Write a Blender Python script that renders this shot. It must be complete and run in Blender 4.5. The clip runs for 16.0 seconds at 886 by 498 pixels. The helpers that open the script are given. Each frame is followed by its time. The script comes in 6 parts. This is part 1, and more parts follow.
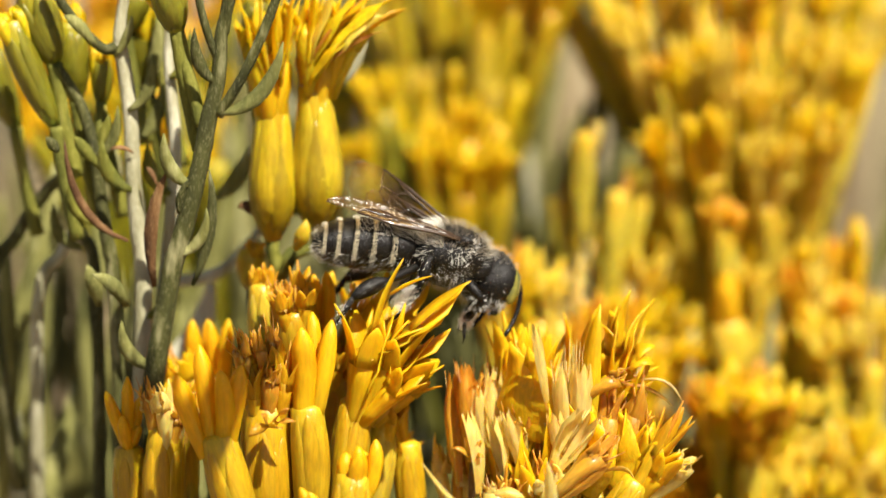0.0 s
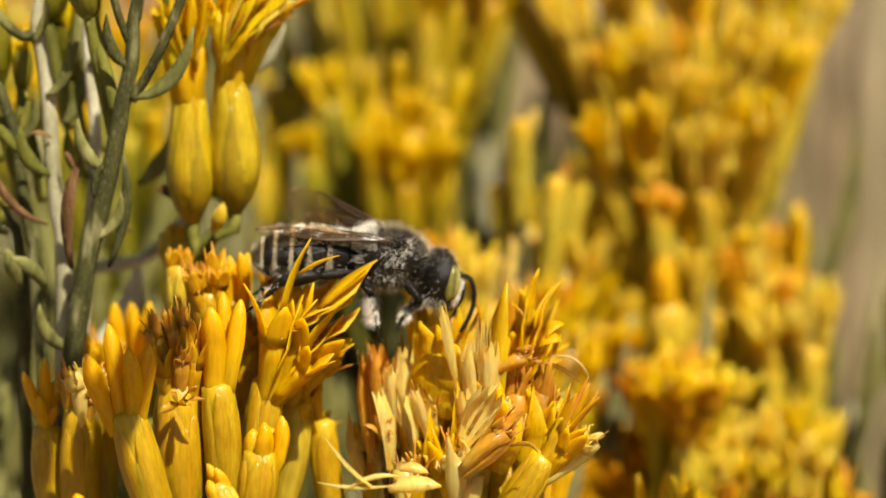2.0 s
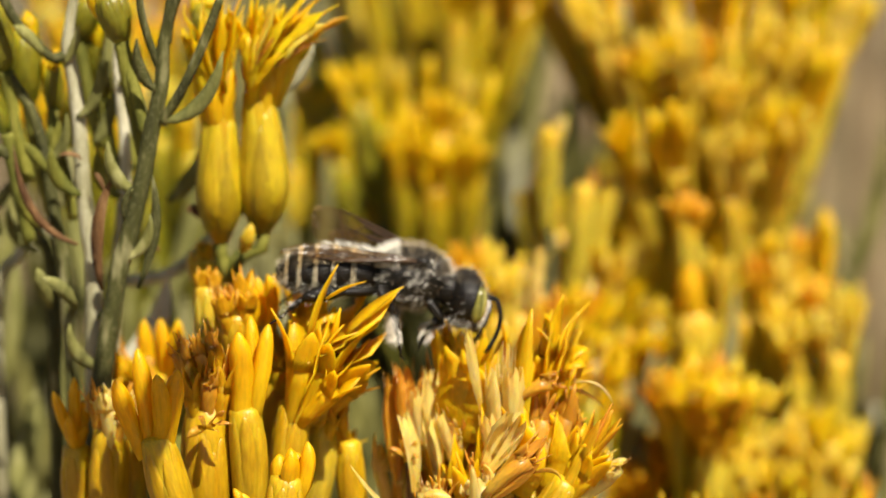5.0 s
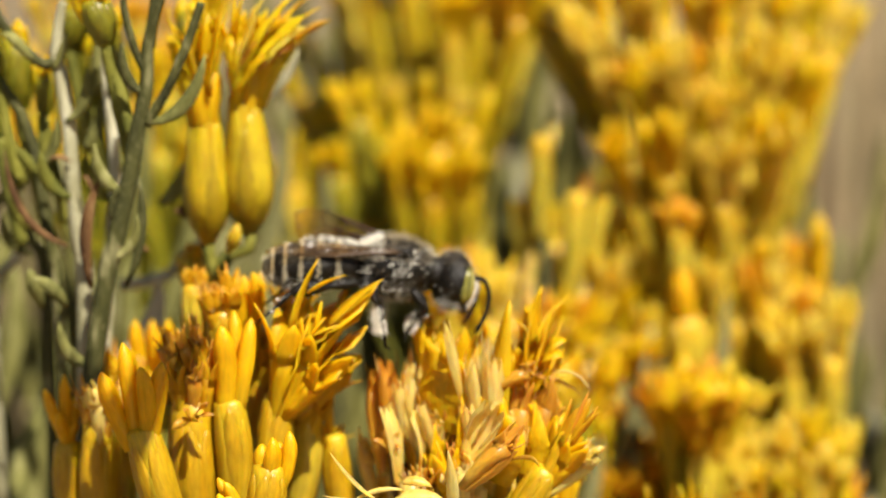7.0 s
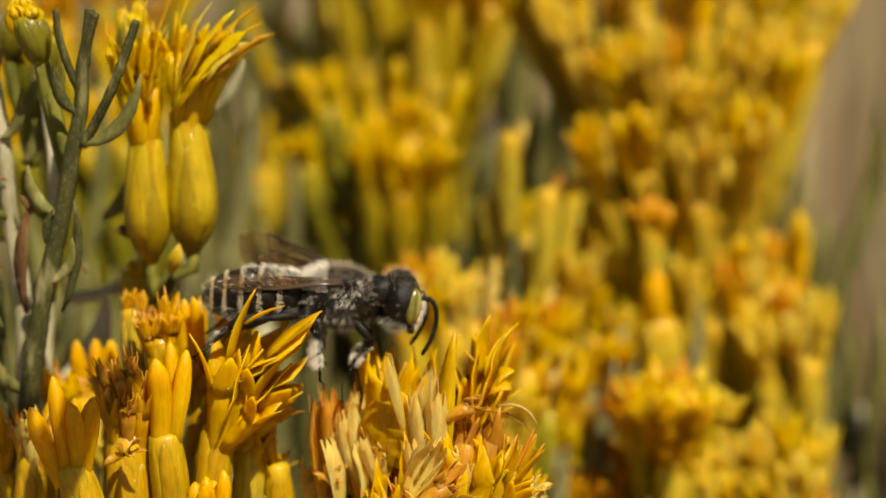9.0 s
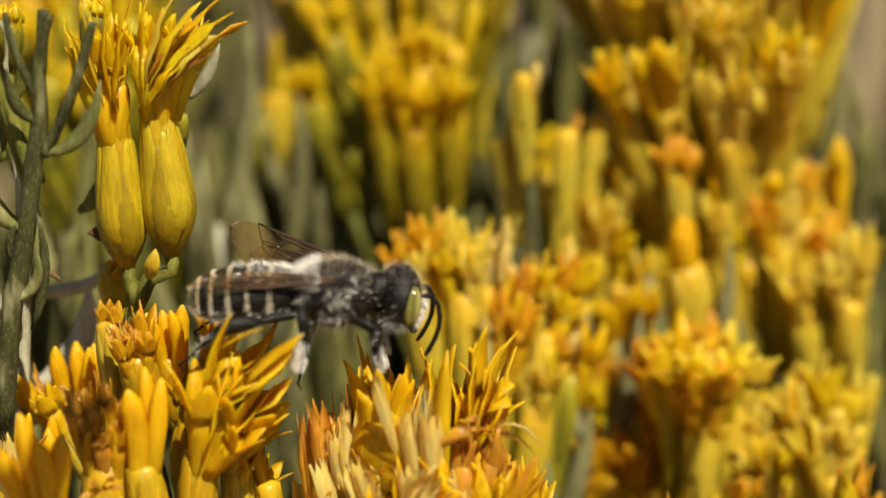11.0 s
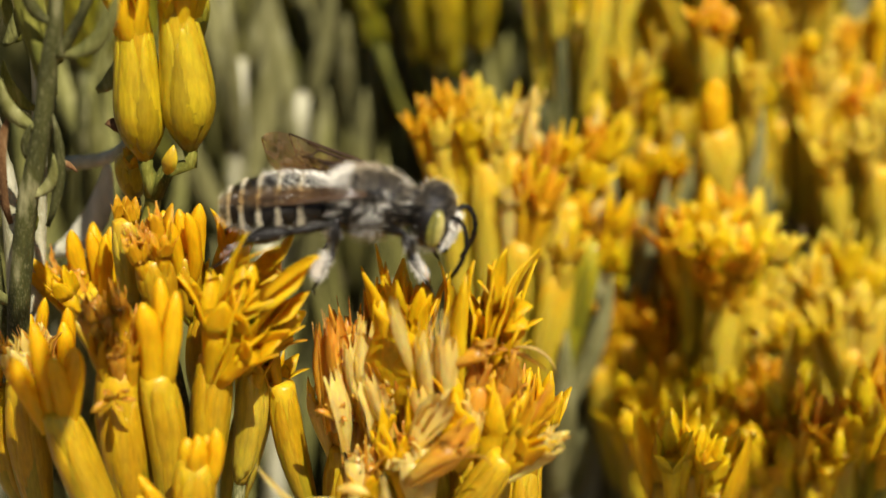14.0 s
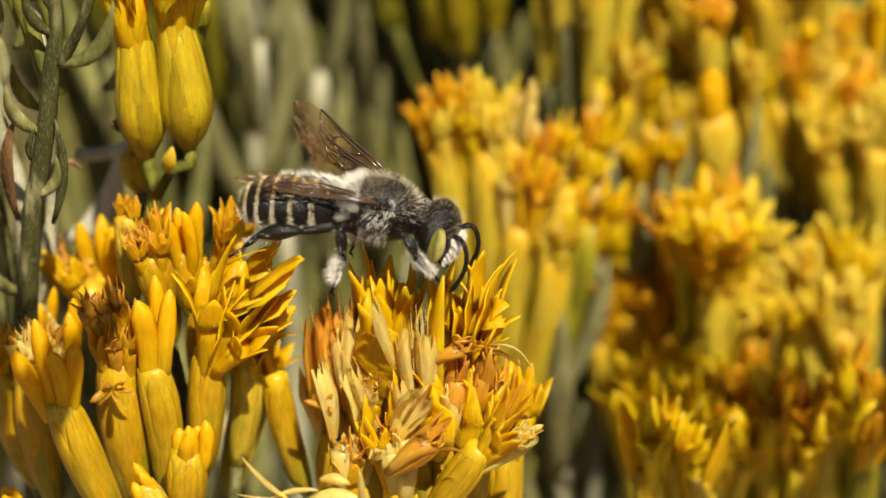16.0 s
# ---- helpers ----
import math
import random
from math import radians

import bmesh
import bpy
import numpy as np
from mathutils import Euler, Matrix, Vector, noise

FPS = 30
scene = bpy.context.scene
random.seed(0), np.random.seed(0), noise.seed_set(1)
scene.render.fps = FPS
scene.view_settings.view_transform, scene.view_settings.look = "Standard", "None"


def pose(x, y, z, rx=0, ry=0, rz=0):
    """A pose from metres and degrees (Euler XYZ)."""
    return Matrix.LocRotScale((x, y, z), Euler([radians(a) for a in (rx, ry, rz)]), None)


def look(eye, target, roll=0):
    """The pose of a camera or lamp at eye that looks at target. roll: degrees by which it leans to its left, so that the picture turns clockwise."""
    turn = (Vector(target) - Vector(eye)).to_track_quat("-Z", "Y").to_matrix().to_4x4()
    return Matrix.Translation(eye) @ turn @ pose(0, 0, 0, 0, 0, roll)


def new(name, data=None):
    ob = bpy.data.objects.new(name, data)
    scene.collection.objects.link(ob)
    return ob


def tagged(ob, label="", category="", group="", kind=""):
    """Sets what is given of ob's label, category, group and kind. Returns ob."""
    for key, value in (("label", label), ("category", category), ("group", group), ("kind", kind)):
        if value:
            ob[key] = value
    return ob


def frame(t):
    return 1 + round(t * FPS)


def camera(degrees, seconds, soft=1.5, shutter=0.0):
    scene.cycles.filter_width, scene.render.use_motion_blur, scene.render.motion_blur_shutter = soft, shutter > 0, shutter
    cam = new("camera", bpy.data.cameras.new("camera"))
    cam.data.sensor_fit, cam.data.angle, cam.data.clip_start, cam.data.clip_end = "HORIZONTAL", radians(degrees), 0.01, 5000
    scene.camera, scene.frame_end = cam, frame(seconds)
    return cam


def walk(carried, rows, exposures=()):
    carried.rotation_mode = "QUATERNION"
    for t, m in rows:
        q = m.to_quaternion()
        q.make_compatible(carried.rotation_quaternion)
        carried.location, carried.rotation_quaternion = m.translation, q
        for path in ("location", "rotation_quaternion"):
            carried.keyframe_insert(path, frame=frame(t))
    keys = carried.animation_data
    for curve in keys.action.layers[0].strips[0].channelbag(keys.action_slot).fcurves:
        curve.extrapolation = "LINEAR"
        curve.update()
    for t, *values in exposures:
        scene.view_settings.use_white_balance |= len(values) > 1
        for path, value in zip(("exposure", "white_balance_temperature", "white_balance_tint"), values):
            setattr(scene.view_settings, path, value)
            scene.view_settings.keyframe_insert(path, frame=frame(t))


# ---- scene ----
cam = camera(22, 16.0, soft=1.5)
MM = 0.001
TOP = 0.42  # height of the flowers over the ground

# seconds, eye in mm from the flowers, then pitch, yaw and roll in degrees
PATH = [
    (0, -11.93, -114.03, 19.82, -8.66, -3.06, 1.44), (0.5, -9.85, -115.91, 20.77, -8.83, -1.91, 1.33),
    (1, -6.98, -115.20, 21.01, -8.70, -1.41, 1.07), (1.5, -5.57, -115.81, 19.95, -8.44, -1.79, 0.70),
    (2, -5.18, -116.17, 18.69, -8.44, -1.99, 0.86), (2.5, -5.28, -115.40, 17.95, -8.84, -2.07, 0.75),
    (3, -5.31, -115.07, 19.31, -9.50, -2.07, 1.02), (3.5, -6.18, -114.57, 19.14, -9.30, -2.13, 0.55),
    (4, -4.78, -114.42, 20.11, -9.71, -1.35, 0.64), (4.5, -4.83, -115.62, 22.33, -10.05, -1.30, 0.91),
    (4.7, -4.99, -115.95, 23.21, -10.04, -1.31, 1.09), (7, -1.05, -119.38, 20.25, -8.48, 0.17, 0.19),
    (7.5, 0.0, -119.41, 18.91, -8.68, 0.26, -0.03), (8, 0.48, -119.54, 18.62, -9.20, 0.17, 0.31),
    (8.5, 2.63, -116.99, 20.74, -10.14, 0.57, 0.68), (9, 4.10, -114.02, 26.28, -11.07, 1.31, 0.23),
    (9.5, 3.06, -110.80, 28.99, -13.47, 1.90, -0.56), (9.7, 2.80, -109.37, 29.23, -14.31, 1.90, -0.80),
    (11.8, 11.48, -98.92, 40.05, -19.87, 4.96, -2.05), (12, 11.33, -98.06, 40.15, -20.88, 5.12, -1.91),
    (12.5, 9.10, -96.82, 39.64, -22.73, 5.10, -1.80), (13, 9.90, -94.72, 42.44, -24.89, 5.75, -1.84),
    (13.5, 9.82, -91.81, 45.07, -26.03, 5.35, -0.87), (14, 9.07, -95.66, 48.20, -26.37, 4.84, -0.46),
    (14.5, 9.52, -96.78, 51.32, -27.34, 5.16, -0.03), (15, 12.81, -96.37, 52.39, -27.89, 6.32, -0.67),
    (15.5, 11.70, -97.75, 53.36, -28.16, 5.63, -0.35), (16, 15.02, -97.65, 54.61, -28.65, 7.61, -1.31)]


def eye_pose(x, y, z, pitch, yaw, roll):
    return pose(x * MM, y * MM, TOP + z * MM, 90 + pitch, 0, yaw) @ pose(0, 0, 0, 0, 0, roll)


LIGHTING = [(0, 0.42), (0.5, 0.47), (1, 0.35), (1.5, 0.2), (2.5, -0.08), (3, -0.1), (3.5, 0.03), (4, 0.18), (4.5, 0.15), (7, 0.2), (7.5, 0.2), (8, -0.05), (8.5, -0.38), (9, -0.3), (9.5, 0.0), (12, -0.3), (12.5, -0.16), (13, -0.32), (14, -0.06), (15, 0.05), (15.5, -0.06), (16, -0.08)]
BRIGHT = 0.74
WARMTH = [(0, 6420), (1, 6430), (2.5, 7000), (3.5, 6800), (4.5, 6650), (7, 6600), (8, 7000), (9, 7350), (9.5, 6550), (12, 6550), (12.5, 6480), (13, 6680), (14, 6450), (15, 6550), (15.5, 6700), (16, 6700)]


def warmth(t):
    """Kelvin of the white balance, from row to row."""
    for (a, k), (b, l) in zip(WARMTH, WARMTH[1:]):
        if t <= b:
            return k + (l - k) * (t - a) / (b - a)
    return WARMTH[-1][1]


walk(cam, [(t, eye_pose(*row)) for t, *row in PATH], [(t, BRIGHT + s, warmth(t), 10) for t, s in LIGHTING])
cam.data.dof.use_dof = True
cam.data.dof.focus_distance = 0.114
cam.data.dof.aperture_fstop = 28.0

# ---- light ----
SUN_ELEVATION, SUN_TURN = 57.0, 31.0  # degrees; turn from the view's back to the right
sun_way = Vector((math.sin(radians(SUN_TURN)) * math.cos(radians(SUN_ELEVATION)),
                  -math.cos(radians(SUN_TURN)) * math.cos(radians(SUN_ELEVATION)), math.sin(radians(SUN_ELEVATION))))
world = bpy.data.worlds.new("sky")
scene.world = world
world.use_nodes = True
sky = world.node_tree.nodes.new("ShaderNodeTexSky")
sky.sky_type, sky.sun_disc = "NISHITA", False
sky.sun_elevation, sky.sun_rotation = radians(SUN_ELEVATION), math.atan2(sun_way.x, sun_way.y)
world.node_tree.links.new(sky.outputs[0], world.node_tree.nodes["Background"].inputs[0])
world.node_tree.nodes["Background"].inputs[1].default_value = 0.035
sun = new("sun", bpy.data.lights.new("sun", "SUN"))
sun.data.energy, sun.data.angle, sun.data.color = 5.0, radians(0.53), (1.0, 0.92, 0.78)
sun.matrix_world = look(sun_way * 3, (0, 0, 0))


# ---- materials ----
def lin(r, g, b):
    """Linear colour from 0-255 screen values."""
    return tuple(((c / 255 + 0.055) / 1.055) ** 2.4 if c > 10 else c / 255 / 12.92 for c in (r, g, b)) + (1.0,)


class Nodes:
    """A material with its links written in short."""

    def __init__(self, name):
        self.mat = bpy.data.materials.new(name)
        self.mat.use_nodes = True
        self.tree = self.mat.node_tree
        self.tree.nodes.clear()
        self.out = self.tree.nodes.new("ShaderNodeOutputMaterial")

    def add(self, kind, values=None, **settings):
        node = self.tree.nodes.new(kind)
        for key, value in settings.items():
            setattr(node, key, value)
        for key, value in (values or {}).items():
            if isinstance(value, bpy.types.NodeSocket):
                self.tree.links.new(value, node.inputs[key])
            else:
                node.inputs[key].default_value = value
        return node

    def noise(self, scale, detail=4, vector=None, rough=0.55):
        values = {"Scale": scale, "Detail": detail, "Roughness": rough}
        if vector:
            values["Vector"] = vector
        return self.add("ShaderNodeTexNoise", values).outputs["Fac"]

    def ramp(self, fac, *stops):
        node = self.add("ShaderNodeValToRGB", {"Fac": fac})
        while len(node.color_ramp.elements) < len(stops):
            node.color_ramp.elements.new(0.5)
        for element, (at, colour) in zip(node.color_ramp.elements, stops):
            element.position, element.color = at, colour
        return node.outputs["Color"]

    def mix(self, fac, a, b, blend="MIX"):
        return self.add("ShaderNodeMix", {0: fac, 6: a, 7: b}, data_type="RGBA", blend_type=blend).outputs[2]

    def math(self, op, a, b=0.0):
        return self.add("ShaderNodeMath", {0: a, 1: b}, operation=op).outputs[0]

    def bump(self, height, strength, distance):
        return self.add("ShaderNodeBump", {"Height": height, "Strength": strength, "Distance": distance}).outputs[0]

    def coords(self):
        return self.add("ShaderNodeTexCoord").outputs["Object"]

    def chance(self):
        return self.add("ShaderNodeObjectInfo").outputs["Random"]

    def along(self):
        """0 at the base of a piece and 1 at its tip."""
        xyz = self.add("ShaderNodeSeparateXYZ", {0: self.add("ShaderNodeTexCoord").outputs["Generated"]})
        return xyz.outputs[2]

    def done(self, shader):
        self.tree.links.new(shader, self.out.inputs[0])
        return self.mat


def stretched(n, factor):
    """Object coordinates drawn out along the piece, in mm."""
    m = n.add("ShaderNodeMapping", {"Vector": n.coords(), "Scale": (1000, 1000, 1000 * factor)})
    return m.outputs[0]


def plant_skin(name, stops, other, through_light=0.35, rough=0.5, streak=0.25, coat=0.0, grain=1.6, blotch=None):
    """Thin living or dry plant tissue: colour runs along the piece, with streaks and a random cast for each piece."""
    n = Nodes(name)
    mm = stretched(n, 0.18)
    colour = n.ramp(n.along(), *stops)
    colour = n.mix(n.math("MULTIPLY", n.chance(), 0.75), colour, other)
    fine = n.noise(grain * 4, 5, mm)
    wide = n.noise(0.55, 3, n.add("ShaderNodeMapping", {"Vector": n.coords(), "Scale": (1000, 1000, 1000)}).outputs[0])
    if blotch:
        colour = n.mix(n.ramp(n.noise(0.9, 5, stretched(n, 0.4)), (0.5, (0, 0, 0, 1)), (0.72, (0.85, 0.85, 0.85, 1))), colour, blotch)
    shade = n.ramp(fine, (0.25, (1 - streak, 1 - streak, 1 - streak, 1)), (0.75, (1.08, 1.08, 1.08, 1)))
    colour = n.mix(1.0, colour, shade, "MULTIPLY")
    colour = n.mix(1.0, colour, n.ramp(wide, (0.3, (0.82, 0.76, 0.7, 1)), (0.7, (1.08, 1.08, 1.0, 1))), "MULTIPLY")
    normal = n.bump(n.noise(grain * 3, 5, mm), 0.55, 0.0001)
    body = n.add("ShaderNodeBsdfPrincipled", {"Base Color": colour, "Roughness": rough, "Normal": normal,
                                              "Specular IOR Level": 0.4, "Coat Weight": coat, "Coat Roughness": 0.25,
                                              "Subsurface Weight": 0.45, "Subsurface Radius": (1.0, 0.62, 0.12), "Subsurface Scale": 0.0007})
    back = n.add("ShaderNodeBsdfTranslucent", {"Color": colour, "Normal": normal})
    return n.done(n.add("ShaderNodeMixShader", {0: through_light, 1: body.outputs[0], 2: back.outputs[0]}).outputs[0])


YELLOW = plant_skin("yellow_petal", [(0.0, lin(226, 203, 40)), (0.45, lin(252, 227, 38)), (1.0, lin(254, 222, 24))],
                    lin(254, 205, 6), 0.42, 0.4)
GOLD = plant_skin("golden_petal", [(0.0, lin(222, 188, 35)), (0.45, lin(252, 210, 26)), (1.0, lin(254, 205, 15))],
                  lin(254, 201, 11), 0.42, 0.42)
ORANGE = plant_skin("orange_petal", [(0.0, lin(240, 208, 52)), (0.5, lin(250, 205, 21)), (1.0, lin(240, 158, 21))],
                    lin(246, 183, 17), 0.38, 0.5, 0.35)
HUSK = plant_skin("withered_floret", [(0.0, lin(250, 222, 104)), (0.45, lin(246, 193, 64)), (0.8, lin(242, 168, 60)), (1.0, lin(226, 140, 46))],
                  lin(240, 175, 49), 0.34, 0.34, 0.4, 0.15, 1.6, lin(206, 114, 28))
RUST = plant_skin("rust_brown_thread", [(0.0, lin(244, 196, 92)), (0.5, lin(234, 164, 66)), (1.0, lin(202, 122, 44))],
                  lin(214, 132, 46), 0.38, 0.4, 0.3)
STRAW = plant_skin("dry_straw", [(0.0, lin(250, 218, 83)), (0.5, lin(255, 238, 150)), (1.0, lin(254, 226, 120))],
                   lin(255, 236, 140), 0.5, 0.32, 0.2, 0.15, 1.6, lin(240, 184, 78))
BRACT = plant_skin("yellow_green_bract", [(0.0, lin(134, 126, 29)), (0.4, lin(194, 169, 35)), (1.0, lin(230, 195, 35))],
                   lin(212, 165, 15), 0.25, 0.38, 0.32, 0.2)
YOUNG = plant_skin("young_green_bract", [(0.0, lin(104, 120, 34)), (0.5, lin(158, 158, 40)), (1.0, lin(200, 184, 48))],
                   lin(172, 166, 36), 0.28, 0.4, 0.3, 0.2)
PALE = plant_skin("pale_bract", [(0.0, lin(158, 160, 64)), (0.5, lin(216, 191, 57)), (1.0, lin(240, 201, 55))],
                  lin(232, 191, 41), 0.28, 0.4, 0.3, 0.2)


def scales(name, low, high, other):
    return plant_skin(name, [(0.0, low), (1.0, high)], other, 0.22, 0.38, 0.3, 0.2)


LOW_SCALE = scales("olive_bract", lin(158, 145, 31), lin(190, 167, 31), lin(176, 147, 21))
SCALE = scales("ochre_bract", lin(198, 177, 37), lin(222, 195, 38), lin(212, 173, 19))
OLD_SCALE = scales("golden_bract", lin(190, 158, 29), lin(216, 175, 28), lin(206, 156, 15))
PALE_SCALE = scales("cream_bract", lin(208, 188, 66), lin(232, 199, 60), lin(224, 191, 52))
YOUNG_SCALE = scales("green_bract", lin(112, 114, 30), lin(146, 140, 36), lin(134, 126, 28))
CREAM = plant_skin("cream_petal", [(0.0, lin(232, 205, 60)), (0.5, lin(252, 225, 72)), (1.0, lin(254, 222, 64))],
                   lin(255, 230, 104), 0.42, 0.42)


def woolly(name, base, light, dark):
    n = Nodes(name)
    mm = n.add("ShaderNodeMapping", {"Vector": n.coords(), "Scale": (1000, 1000, 260)}).outputs[0]
    colour = n.ramp(n.noise(1.1, 5, mm), (0.3, dark), (0.55, base), (0.75, light))
    speck = n.ramp(n.noise(14, 3, mm), (0.54, (0, 0, 0, 1)), (0.66, (1, 1, 1, 1)))
    colour = n.mix(n.math("MULTIPLY", speck, 0.3), colour, light)
    colour = n.mix(n.math("MULTIPLY", n.chance(), 0.4), colour, dark)
    normal = n.bump(n.noise(9, 6, mm), 0.9, 0.00009)
    return n.done(n.add("ShaderNodeBsdfPrincipled", {"Base Color": colour, "Roughness": 0.75, "Normal": normal,
                                                     "Specular IOR Level": 0.3}).outputs[0])


STEM = woolly("green_grey_stem", lin(76, 76, 32), lin(176, 170, 124), lin(40, 42, 14))
GREEN_STEM = woolly("yellow_green_stem", lin(116, 114, 38), lin(170, 164, 84), lin(70, 74, 20))
WHITE_STEM = woolly("whitish_felted_stem", lin(180, 176, 146), lin(224, 220, 198), lin(128, 124, 88))
WOOL = woolly("white_woolly_leaf", lin(206, 202, 178), lin(232, 228, 210), lin(160, 156, 124))
LEAF = woolly("grey_green_leaf", lin(124, 122, 64), lin(176, 172, 118), lin(78, 80, 36))
BACK_LEAF = woolly("olive_leaf", lin(108, 104, 48), lin(152, 148, 92), lin(62, 62, 26))
PALE_LEAF = woolly("grey_white_leaf", lin(124, 120, 74), lin(172, 168, 126), lin(84, 82, 44))
BROWN_LEAF = woolly("dry_brown_leaf", lin(110, 78, 44), lin(168, 136, 94), lin(66, 42, 22))


def simple(name, colour, rough, noise_scale=6.0, spread=0.3, spec=0.5, coat=0.0, bump=0.3):
    n = Nodes(name)
    mm = n.add("ShaderNodeMapping", {"Vector": n.coords(), "Scale": (1000, 1000, 1000)}).outputs[0]
    f = n.noise(noise_scale, 4, mm)
    shade = n.ramp(f, (0.25, (1 - spread, 1 - spread, 1 - spread, 1)), (0.75, (1 + spread, 1 + spread, 1 + spread, 1)))
    c = n.mix(1.0, colour, shade, "MULTIPLY")
    return n.done(n.add("ShaderNodeBsdfPrincipled", {
        "Base Color": c, "Roughness": rough, "Specular IOR Level": spec, "Coat Weight": coat, "Coat Roughness": 0.15,
        "Normal": n.bump(n.noise(noise_scale * 3, 3, mm), bump, 0.00003)}).outputs[0])


SHELL = simple("black_chitin", (0.008, 0.0066, 0.005, 1), 0.26, 9, 0.5, 0.26, 0.0, 1.0)
FUR_WHITE = simple("white_hair", (0.8, 0.76, 0.66, 1), 0.6, 1.0, 0.15, 0.2)
FUR_CREAM = simple("cream_hair", (0.56, 0.49, 0.34, 1), 0.6, 1.0, 0.15, 0.2)
FUR_TAN = simple("pale_tan_hair", (0.46, 0.38, 0.26, 1), 0.7, 1.0, 0.2, 0.12)
FUR_DARK = simple("dark_hair", (0.018, 0.014, 0.011, 1), 0.6, 1.0, 0.2, 0.1)
VEIN = simple("brown_wing_vein", (0.05, 0.028, 0.014, 1), 0.22, 1.0, 0.2, 0.8)


def eye_material():
    n = Nodes("green_compound_eye")
    mm = n.add("ShaderNodeMapping", {"Vector": n.coords(), "Scale": (1000, 1000, 1000)}).outputs[0]
    across = n.add("ShaderNodeSeparateXYZ", {0: n.add("ShaderNodeTexCoord").outputs["Generated"]}).outputs[0]
    c = n.ramp(across, (0.0, lin(66, 62, 26)), (0.3, lin(128, 122, 48)), (0.55, lin(84, 82, 28)), (0.8, lin(164, 156, 84)), (1.0, lin(188, 176, 116)))
    c = n.mix(1.0, c, n.ramp(n.noise(2.2, 4, mm), (0.3, (0.6, 0.6, 0.52, 1)), (0.7, (1.1, 1.08, 1.0, 1))), "MULTIPLY")
    facets = n.add("ShaderNodeTexVoronoi", {"Vector": mm, "Scale": 30.0}).outputs["Distance"]
    return n.done(n.add("ShaderNodeBsdfPrincipled", {"Base Color": c, "Roughness": 0.14, "Coat Weight": 0.8, "Coat Roughness": 0.06,
                                                     "Normal": n.bump(facets, 0.2, 0.00001)}).outputs[0])


def wing_material():
    n = Nodes("smoky_wing_film")
    mm = n.add("ShaderNodeMapping", {"Vector": n.coords(), "Scale": (1000, 1000, 1000)}).outputs[0]
    tint = n.ramp(n.noise(1.2, 4, mm), (0.3, (0.8, 0.63, 0.4, 1)), (0.7, (0.96, 0.85, 0.62, 1)))
    clear = n.add("ShaderNodeBsdfTransparent", {"Color": tint})
    ripple = n.bump(n.noise(1.6, 4, mm), 1.0, 0.00012)
    film = n.add("ShaderNodeBsdfPrincipled", {"Base Color": (0.2, 0.125, 0.06, 1), "Roughness": 0.22, "Specular IOR Level": 1.0, "Coat Weight": 1.0, "Coat Roughness": 0.16, "Normal": ripple, "Coat Normal": ripple})
    gloss = n.add("ShaderNodeFresnel", {"IOR": 1.5, "Normal": ripple}).outputs[0]
    return n.done(n.add("ShaderNodeMixShader", {0: n.math("ADD", n.math("MULTIPLY", gloss, 0.8), 0.09), 1: clear.outputs[0], 2: film.outputs[0]}).outputs[0])


EYE, WING = eye_material(), wing_material()


def ground_material():
    n = Nodes("dry_sandy_soil")
    at = n.coords()
    c = n.ramp(n.noise(9, 8, at, 0.65), (0.3, (0.115, 0.075, 0.043, 1)), (0.55, (0.235, 0.172, 0.097, 1)), (0.75, (0.34, 0.265, 0.158, 1)))
    c = n.mix(1.0, c, n.ramp(n.noise(0.7, 4, at), (0.3, (0.7, 0.68, 0.62, 1)), (0.7, (1.15, 1.12, 1.08, 1))), "MULTIPLY")
    return n.done(n.add("ShaderNodeBsdfPrincipled", {"Base Color": c, "Roughness": 0.95,
                                                     "Normal": n.bump(n.noise(60, 8, at), 0.8, 0.01)}).outputs[0])


SOIL = ground_material()


def grass_material():
    n = Nodes("dry_grass")
    c = n.ramp(n.add("ShaderNodeNewGeometry").outputs["Random Per Island"], (0.0, (0.12, 0.075, 0.035, 1)), (0.35, (0.31, 0.22, 0.115, 1)), (0.7, (0.46, 0.37, 0.21, 1)), (1.0, (0.25, 0.235, 0.12, 1)))
    c = n.mix(1.0, c, n.ramp(n.noise(90, 4, n.coords()), (0.3, (0.75, 0.75, 0.75, 1)), (0.7, (1.1, 1.1, 1.1, 1))), "MULTIPLY")
    body = n.add("ShaderNodeBsdfPrincipled", {"Base Color": c, "Roughness": 0.6})
    back = n.add("ShaderNodeBsdfTranslucent", {"Color": c})
    return n.done(n.add("ShaderNodeMixShader", {0: 0.25, 1: body.outputs[0], 2: back.outputs[0]}).outputs[0])


GRASS = grass_material()
BRUSH = simple("far_grey_green_leaves", (0.16, 0.17, 0.10, 1), 0.7, 0.1, 0.4)


# ---- mesh helpers, in mm ----
WORLD = {}


def mesh_from(name, bm, *mats):
    me = bpy.data.meshes.new(name)
    bm.normal_update()
    bm.to_mesh(me)
    bm.free()
    for m in mats:
        me.materials.append(m)
    for p in me.polygons:
        p.use_smooth = True
    return me


def place(name, data, parent=None, world=None, label=""):
    ob = new(name, data)
    world = world or Matrix()
    WORLD[ob] = world
    ob.parent = parent
    ob.matrix_basis = WORLD[parent].inverted() @ world if parent else world
    return tagged(ob, label)


def part(name, bm, mats, parent, label="", world=None):
    """One mesh object under a thing or part; the bmesh is in the parent's own space unless a world pose is given."""
    mats = mats if isinstance(mats, (list, tuple)) else [mats]
    return place(name, mesh_from(name, bm, *mats), parent, world or WORLD[parent], label)


